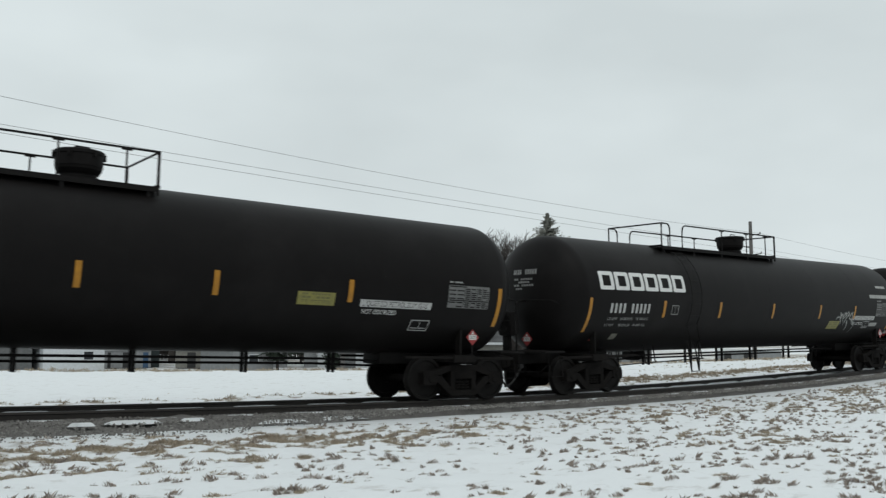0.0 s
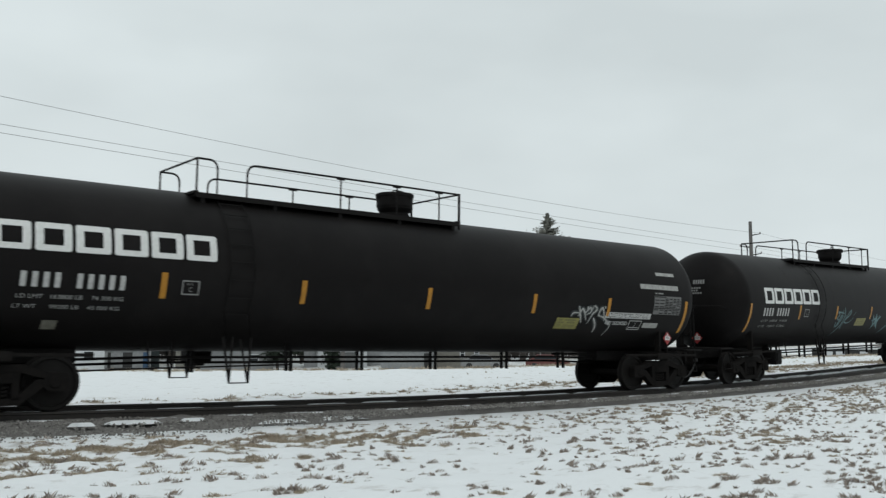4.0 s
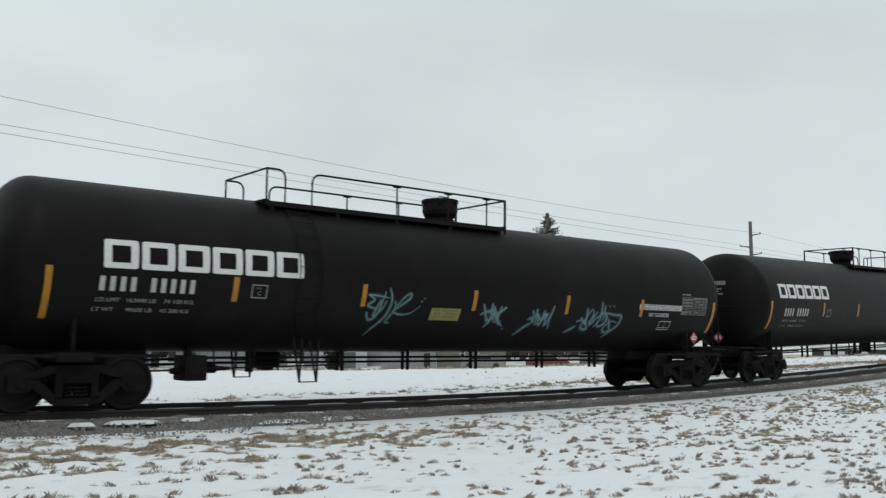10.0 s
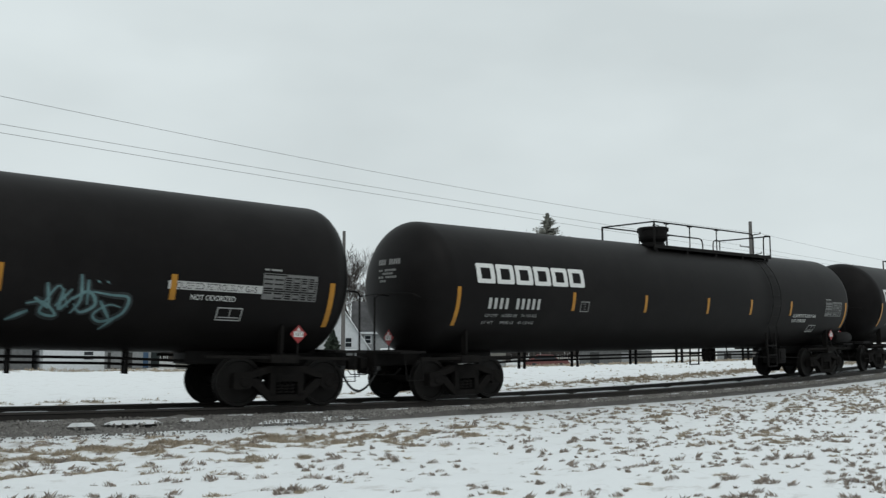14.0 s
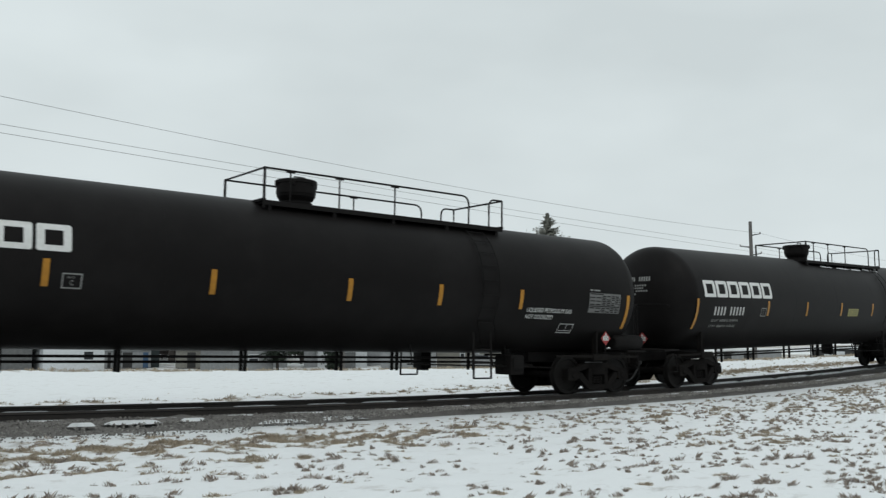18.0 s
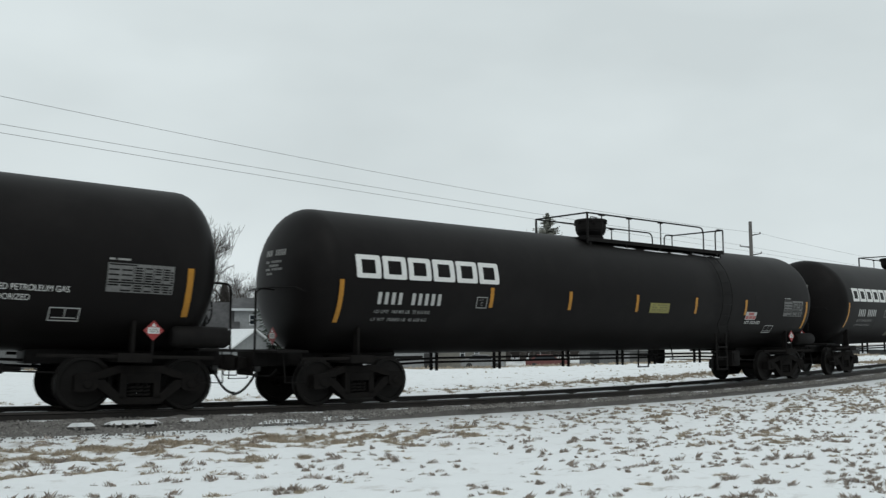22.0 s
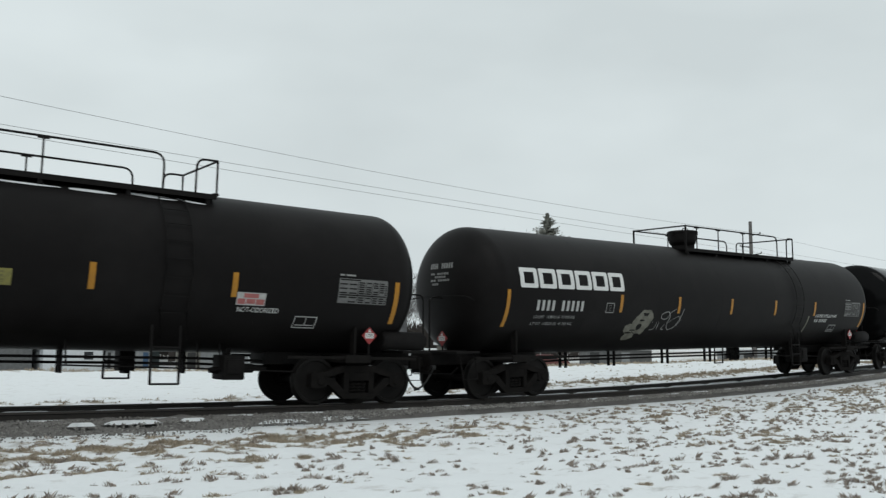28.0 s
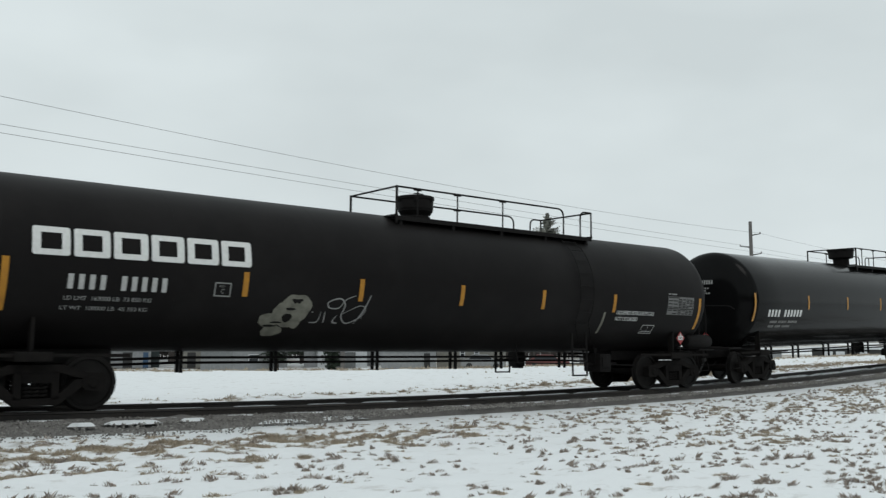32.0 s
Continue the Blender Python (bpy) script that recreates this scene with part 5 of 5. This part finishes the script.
gable_house("garage", "white garage with a snowy gable roof", pose(38.64, 78.6, G0, 0, 0, 10.0), 4.6, 5.0, 2.3, 3.75, SIDING_WHITE, SNOW_PLAIN, False, windows=((0.0, 1.2, 1.0, 0.6),), cat="garage", group="garages")
gable_house("house", "small white gabled house with one window", pose(50.02, 82.32, G0, 0, 0, -31.2), 3.4, 5.0, 2.2, 4.5, SIDING_WHITE, SNOW_PLAIN, False, windows=((-0.1, 1.8, 0.5, 0.8),))
gable_house("house", "white gabled house under a snow-covered roof", pose(51.6, 80.6, G0, 0, 0, -32.6), 5.0, 5.0, 2.3, 6.0, TRIM, SNOW_PLAIN, False, windows=((0.6, 2.6, 0.6, 0.9), (-0.8, 2.6, 0.6, 0.9)))
gable_house("house", "white house with a dark grey shingle roof", pose(58.6, 84.0, G0, 0, 0, -34.9), 5.4, 6.0, 3.9, 7.0, SIDING_WHITE, SHINGLE, windows=((-1.2, 2.9, 0.6, 0.8), (1.2, 2.9, 0.6, 0.8)))
gable_house("house", "cream bungalow with two narrow windows", pose(62.31, 72.39, G0, 0, 0, -40.7), 7.0, 6.0, 2.6, 4.1, SIDING_TAN, SHINGLE, windows=((-0.9, 1.5, 0.35, 0.8), (0.55, 1.5, 0.35, 0.8)))


# ---- low things across the road ----
def trailer(name, label, x, y, rz, w, h, mat, cat, doors=()):
    thing = new(name)
    thing.matrix_basis = pose(x, y, G0, 0, 0, rz)
    tagged(thing, label, cat, "low sheds and trailers across the road")
    h *= 0.84
    bm = bmesh.new()
    box(bm, -w / 2, w / 2, -1.2, 1.2, 0.12, h, 0.05)
    part("body", bm, mat, thing)
    bm = bmesh.new()
    box(bm, -w / 2 - 0.1, w / 2 + 0.1, -1.35, 1.35, h, h + 0.26, 0.06)
    part("roof", bm, SNOW_PLAIN, thing)
    bm = bmesh.new()
    box(bm, -w / 2 + 0.2, w / 2 - 0.2, -1.1, 1.1, 0.0, 0.13)
    part("skirt", bm, DARKBOX, thing)
    for dx, dw, dm in doors:
        bm = bmesh.new()
        box(bm, dx - dw / 2, dx + dw / 2, -1.24, -1.19, 0.15, min(h - 0.2, 2.1), 0.01)
        part("door", bm, dm, thing)
    return thing


for args in (("trailer", "long pale grey trailer with dark gaps between panels", 23.3, 97.5, -13.4, 4.6, 2.3, SIDING_GREY, "trailer", ((-0.9, 0.9, DARKBOX),)),
             ("storage_shed", "white storage shed with a blue door", 27.6, 94.2, -16.3, 3.4, 2.2, SIDING_WHITE, "shed", ((0.9, 0.85, BLUE), (-0.7, 0.6, DARKBOX), (-1.5, 0.2, DARKBOX), (1.55, 0.2, DARKBOX))),
             ("storage_shed", "long white storage shed with dark doors", 32.0, 90.6, -19.2, 5.6, 2.2, SIDING_WHITE, "shed", ((-2.2, 0.7, DARKBOX), (-1.1, 0.3, DARKBOX), (0.6, 0.9, DARKBOX), (2.3, 0.5, BLUE))),
             ("trailer", "tan trailer with small dark windows", 38.3, 85.6, -23.9, 5.0, 2.2, SIDING_TAN, "trailer", ((-1.0, 0.8, DARKBOX), (1.2, 0.8, DARKBOX))),
             ("dumpster", "dark steel roll-off dumpster", 42.2, 82.2, -27.1, 2.9, 1.7, DARKBOX, "dumpster", ()),
             ("trailer", "grey trailer beside a snowy yard", 49.0, 76.7, -33.1, 2.8, 2.0, SIDING_GREY, "trailer", ()),
             ("trailer", "white box trailer parked in snow", 54.2, 72.5, -37.0, 5.4, 2.1, SIDING_WHITE, "trailer", ((1.8, 0.6, DARKBOX),)),
             ("trailer", "grey box trailer with dark doors", 70.2, 59.6, -50.1, 7.0, 2.2, SIDING_GREY, "trailer", ((-2.0, 0.9, DARKBOX), (1.0, 0.8, SIDING_WHITE))),
             ("storage_shed", "grey shed with white panel doors", 88.6, 45.0, -63.2, 7.0, 2.3, DARKBOX, "shed", ((-2.0, 0.8, TRIM), (-0.9, 0.8, TRIM), (1.2, 0.7, TRIM))),
             ("storage_shed", "white storage shed beside the road", 80.5, 51.2, -57.7, 6.0, 2.1, SIDING_WHITE, "shed", ((0.0, 1.0, DARKBOX), (-2.0, 0.7, DARKBOX)))):
    trailer(*args)


def parked_car(x, y, rz, mat, label):
    thing = new("parked_car")
    thing.matrix_basis = pose(x, y, G0, 0, 0, rz)
    tagged(thing, label, "car", "parked cars")
    bm = bmesh.new()
    prism(bm, [(-2.15, 0.3), (2.15, 0.3), (2.2, 0.62), (2.0, 0.85), (1.15, 0.92), (0.55, 1.4), (-1.0, 1.42), (-1.65, 0.95), (-2.15, 0.88)], -0.85, 0.85)
    body = part("body", bm, mat, thing)
    bm = bmesh.new()
    prism(bm, [(-1.35, 0.97), (1.0, 0.97), (0.48, 1.34), (-0.95, 1.36)], -0.862, -0.85)
    part("side_window", bm, GLASS, body)
    for x2 in (-1.3, 1.35):
        bm = bmesh.new()
        lathe(bm, [(-0.1, 0.0), (-0.1, 0.2), (-0.08, 0.31), (0.08, 0.31), (0.1, 0.2), (0.1, 0.0)], 18, pose(x2, -0.8, 0.31, 0, 0, 90))
        part("wheel", bm, RUBBER, thing)


parked_car(59.9, 67.9, -41.3, SIDING_WHITE, "white parked car by the snowy road")
parked_car(64.9, 63.8, -45.5, REDPAINT, "dull red parked car by the snowy road")
parked_car(26.0, 92.5, -14.6, SIDING_WHITE, "white parked car beside a shed")


# ---- grass, stones and snow on the ground ----
def island_material(name, lo, hi, rough=0.9):
    m = bpy.data.materials.new(name)
    m.use_nodes = True
    nt = m.node_tree
    g = nt.nodes.new("ShaderNodeNewGeometry")
    ra = nt.nodes.new("ShaderNodeValToRGB")
    ra.color_ramp.elements[0].color, ra.color_ramp.elements[1].color = (*lo, 1), (*hi, 1)
    nt.links.new(g.outputs["Random Per Island"], ra.inputs["Fac"])
    b = nt.nodes["Principled BSDF"]
    b.inputs["Roughness"].default_value = rough
    b.inputs["Specular IOR Level"].default_value = 0.2
    nt.links.new(ra.outputs["Color"], b.inputs["Base Color"])
    return m


GRASS = island_material("dry_grass", (0.24, 0.205, 0.16), (0.54, 0.455, 0.345))
WEED = island_material("withered_weeds", (0.15, 0.127, 0.11), (0.46, 0.39, 0.33))
STONE = island_material("ballast_stone", (0.12, 0.114, 0.108), (0.3, 0.29, 0.27))


def tufts(name, label, count, place, seed, size, mat, squat=0.5, blades=(18, 38), fine=1.0, broad=1.0, low=1.0):
    """Many small clumps of blades; place() gives a spot and a vigour, or None. squat: how far the blades lean over."""
    rnd = random.Random(seed)
    verts, faces = [], []
    made = tries = 0
    while made < count and tries < count * 12:
        tries += 1
        spot = place(rnd)
        if not spot:
            continue
        x, y, vig = spot
        made += 1
        z = ground_z(x, y) - 0.012
        spread = size * rnd.uniform(0.2, 0.62) * vig * broad
        lean = rnd.uniform(0, 2 * math.pi)
        tall = size * vig * rnd.uniform(0.45, 0.95) * low
        long = rnd.uniform(1.0, 2.2)
        for k in range(rnd.randint(*blades)):
            a = rnd.uniform(0, 2 * math.pi)
            r = spread * math.sqrt(rnd.random())
            bx, by = x + long * r * math.cos(a), y + 0.8 * r * math.sin(a)
            h = tall * rnd.uniform(0.35, 1.0) * (1.15 - 0.6 * r / (spread + 1e-6))
            o = rnd.uniform(0.1, 1.0) * h * squat * 2
            b = lean + rnd.uniform(-1.6, 1.6)
            w = rnd.uniform(0.0022, 0.005) * (1 + size) * fine
            ca, sa = math.cos(a), math.sin(a)
            n = len(verts)
            verts += [(bx - w * ca, by - w * sa, z), (bx + w * ca, by + w * sa, z), (bx + 0.4 * o * math.cos(b) + w * 0.7 * ca, by + 0.4 * o * math.sin(b) + w * 0.7 * sa, z + h * 0.65), (bx + o * math.cos(b), by + o * math.sin(b), z + h)]
            faces += [(n, n + 1, n + 2), (n, n + 2, n + 3)]
    me = bpy.data.meshes.new(name)
    me.from_pydata(verts, [], faces)
    me.materials.append(mat)
    tagged(new(name, me), label, "grass", kind="stuff")


def near_spot(rnd):
    """Where grass stands in the thin snow before the track."""
    y = rnd.uniform(6.0, 15.6)
    x = rnd.uniform(y * 0.16 - 0.5, min(y * 2.3 + 3.0, 42.0))
    if rail_y(x) - y < 2.0:
        return None
    c = grass_cover(x, y)
    if c < 0.22 or noise.noise((x * 5.0, y * 7.0, 31)) < -0.12:
        return None
    return x, y, (0.45 + 0.55 * c) * rnd.uniform(0.6, 1.15)


def weed_spot(rnd):
    """Single withered clumps all over the open snow, in loose drifts."""
    y = rnd.uniform(4.2, 15.4)
    x = rnd.uniform(y * 0.16 - 0.5, min(y * 2.3 + 3.0, 42.0))
    if rail_y(x) - y < 2.2:
        return None
    drift = 0.5 + noise.noise((x * 0.8, y * 1.7, 21)) + 0.5 * noise.noise((x * 2.4, y * 3.6, 27)) + 0.2 * min(1.0, max(0.0, (x - 8) / 8.0))
    if rnd.random() > drift ** 2:
        return None
    return x, y, rnd.uniform(0.45, 1.15)


def far_spot(rnd):
    x = rnd.uniform(3.0, 70.0)
    y = rail_y(x) + (rnd.uniform(3.2, 6.8) if rnd.random() < 0.6 else rnd.uniform(1.7, 14.0))
    if x < 13 and rnd.random() < 0.3:
        y = rail_y(x) + rnd.uniform(1.6, 3.2)
    c = grass_cover(x, y)
    if c < 0.15:
        return None
    return x, y, (0.5 + 0.6 * c) * rnd.uniform(0.7, 1.2)


def crest_spot(rnd):
    x = rnd.uniform(5.0, 95.0)
    return x, crest(x) + rnd.gauss(0.6, 0.9), rnd.uniform(0.6, 1.3)


tufts("dry_grass", "mats of dry tan grass showing through the snow", 7200, near_spot, 5, 0.12, GRASS, 0.55, (28, 56), 0.6, 1.15, 0.95)
tufts("withered_weeds", "small withered brown clumps standing out of the snow", 2700, weed_spot, 15, 0.12, WEED, 0.5, (50, 100), 0.56, 1.0, 0.9)
tufts("trackside_grass", "sparse dry weeds in the snow beyond the rails", 5600, far_spot, 6, 0.13, GRASS)
tufts("crest_grass", "strip of dry brown grass along the road edge", 2200, crest_spot, 7, 0.2, GRASS)


def stones():
    rnd = random.Random(9)
    verts, faces = [], []
    for i in range(15000):
        x = rnd.uniform(1.0, 44.0)
        side = -rnd.uniform(0.85, 2.75) if rnd.random() < 0.8 else rnd.uniform(-0.6, 2.6)
        if side < -1.25:
            side = -1.25 + (side + 1.25) * shoulder(x)
        up = -0.13 - 0.06 * max(0.0, abs(side) - 1.1) - 0.1 * max(0.0, abs(side) - 1.7)
        p = on_track(x, side, up)
        p.z = max(p.z, ground_z(p.x, p.y)) - 0.005
        r = rnd.uniform(0.011, 0.032)
        n = len(verts)
        for dx, dy, dz in ((1, 0, 0), (-1, 0, 0), (0, 1, 0), (0, -1, 0), (0, 0, 0.8), (0, 0, -0.8)):
            verts.append((p.x + r * (dx + rnd.uniform(-0.4, 0.4)), p.y + r * (dy + rnd.uniform(-0.4, 0.4)), p.z + r * (dz + rnd.uniform(-0.3, 0.3))))
        for a, b in ((0, 2), (2, 1), (1, 3), (3, 0)):
            faces += [(n + a, n + b, n + 4), (n + b, n + a, n + 5)]
    me = bpy.data.meshes.new("ballast_stones")
    me.from_pydata(verts, [], faces)
    me.materials.append(STONE)
    tagged(new("ballast_stones", me), "loose grey crushed stones on the track bed", "stones", kind="stuff")


stones()


def snow_strips():
    """Patches of old snow lying between the rails and on the shoulder."""
    rnd = random.Random(12)
    bm = bmesh.new()

    def lump(x, side, lx, ly, up):
        g = []
        n, m = 12, 4
        for j in range(m + 1):
            row = []
            for i in range(n + 1):
                u, v = i / n * 2 - 1, j / m * 2 - 1
                edge = (1 - u * u) * (1 - v * v)
                p = on_track(x + u * lx, side + v * ly * (0.75 + 0.9 * noise.noise((x + u * lx * 4, v * 2, side))), up - 0.03 + 0.06 * min(1.0, edge * 2.2))
                row.append(bm.verts.new(p))
            g.append(row)
        for a, b in zip(g, g[1:]):
            for i in range(n):
                bm.faces.new((a[i], a[i + 1], b[i + 1], b[i]))
    x = 3.6
    while x < 60:
        lump(x, rnd.uniform(0.28, 0.42), rnd.uniform(0.2, 0.5) + 0.035 * x, 0.09, -0.095)
        x += rnd.uniform(0.9, 1.5) + 0.05 * x
    for x, side, lx, ly in ((4.9, -1.6, 0.5, 0.17), (4.0, -1.78, 0.22, 0.08), (6.0, -1.5, 0.25, 0.07)):
        lump(x, side, lx, ly, -0.15)
    x = 9.5
    while x < 60:
        if x > 12 and rnd.random() < 0.5:
            lump(x, rnd.uniform(-0.5, -0.35), rnd.uniform(0.5, 1.3), 0.05, -0.09)
        x += rnd.uniform(0.6, 1.3)
    x = 2.0
    while x < 60:
        lump(x, -rnd.uniform(1.0, 1.2), rnd.uniform(0.15, 0.5) + 0.01 * x, 0.04, -0.155)
        if x < 9 and rnd.random() < 0.6:
            lump(x + 0.6, -rnd.uniform(1.4, 2.2), rnd.uniform(0.25, 0.6), rnd.uniform(0.06, 0.2), -0.225)
        x += rnd.uniform(1.1, 2.6)
    ob = part("track_snow", bm, SNOW_PLAIN)
    tagged(ob, "thin streaks of old snow between the rails", "snow", kind="stuff")


snow_strips()


def ties():
    bm = bmesh.new()
    box(bm, -0.115, 0.115, -1.3, 1.3, -0.18, 0.0, 0.012)
    me = finish(bm, 30)
    me.materials.append(TIE)
    for k in range(170):
        x = -8.0 + 0.5 * k
        p = on_track(x, 0, -0.18)
        d = math.degrees(math.atan2(rail_y(x + 0.1) - rail_y(x - 0.1), 0.2))
        ob = new("tie", me)
        ob.matrix_basis = pose(p.x, p.y, p.z, 0, 0, d + random.uniform(-1, 1))
        ob.parent = ballast


ties()


# ---- motion of the train ----
def car_pose(centre, t):
    """The car's pose from its two trucks on the track."""
    m = centre - train_at(t)
    a, b = on_track(m - TRUCK), on_track(m + TRUCK)
    d = (b - a).normalized()
    y = Vector((0, 0, 1)).cross(d).normalized()
    z = d.cross(y)
    o = (a + b) / 2
    return Matrix(((d.x, y.x, z.x, o.x), (d.y, y.y, z.y, o.y), (d.z, y.z, z.z, o.z), (0, 0, 0, 1)))


def motions():
    for car, wheels, centre in TRAIN:
        walk(car, [(k * 0.5, car_pose(centre, k * 0.5)) for k in range(65)])
        for ax, x in wheels:
            rows = []
            for k in range(193):
                t = k / 6.0
                rows.append((t, Matrix.Translation((x, 0, WR)) @ Matrix.Rotation(-(train_at(t) - train_at(0)) / WR, 4, "Y")))
            walk(ax, rows)


motions()
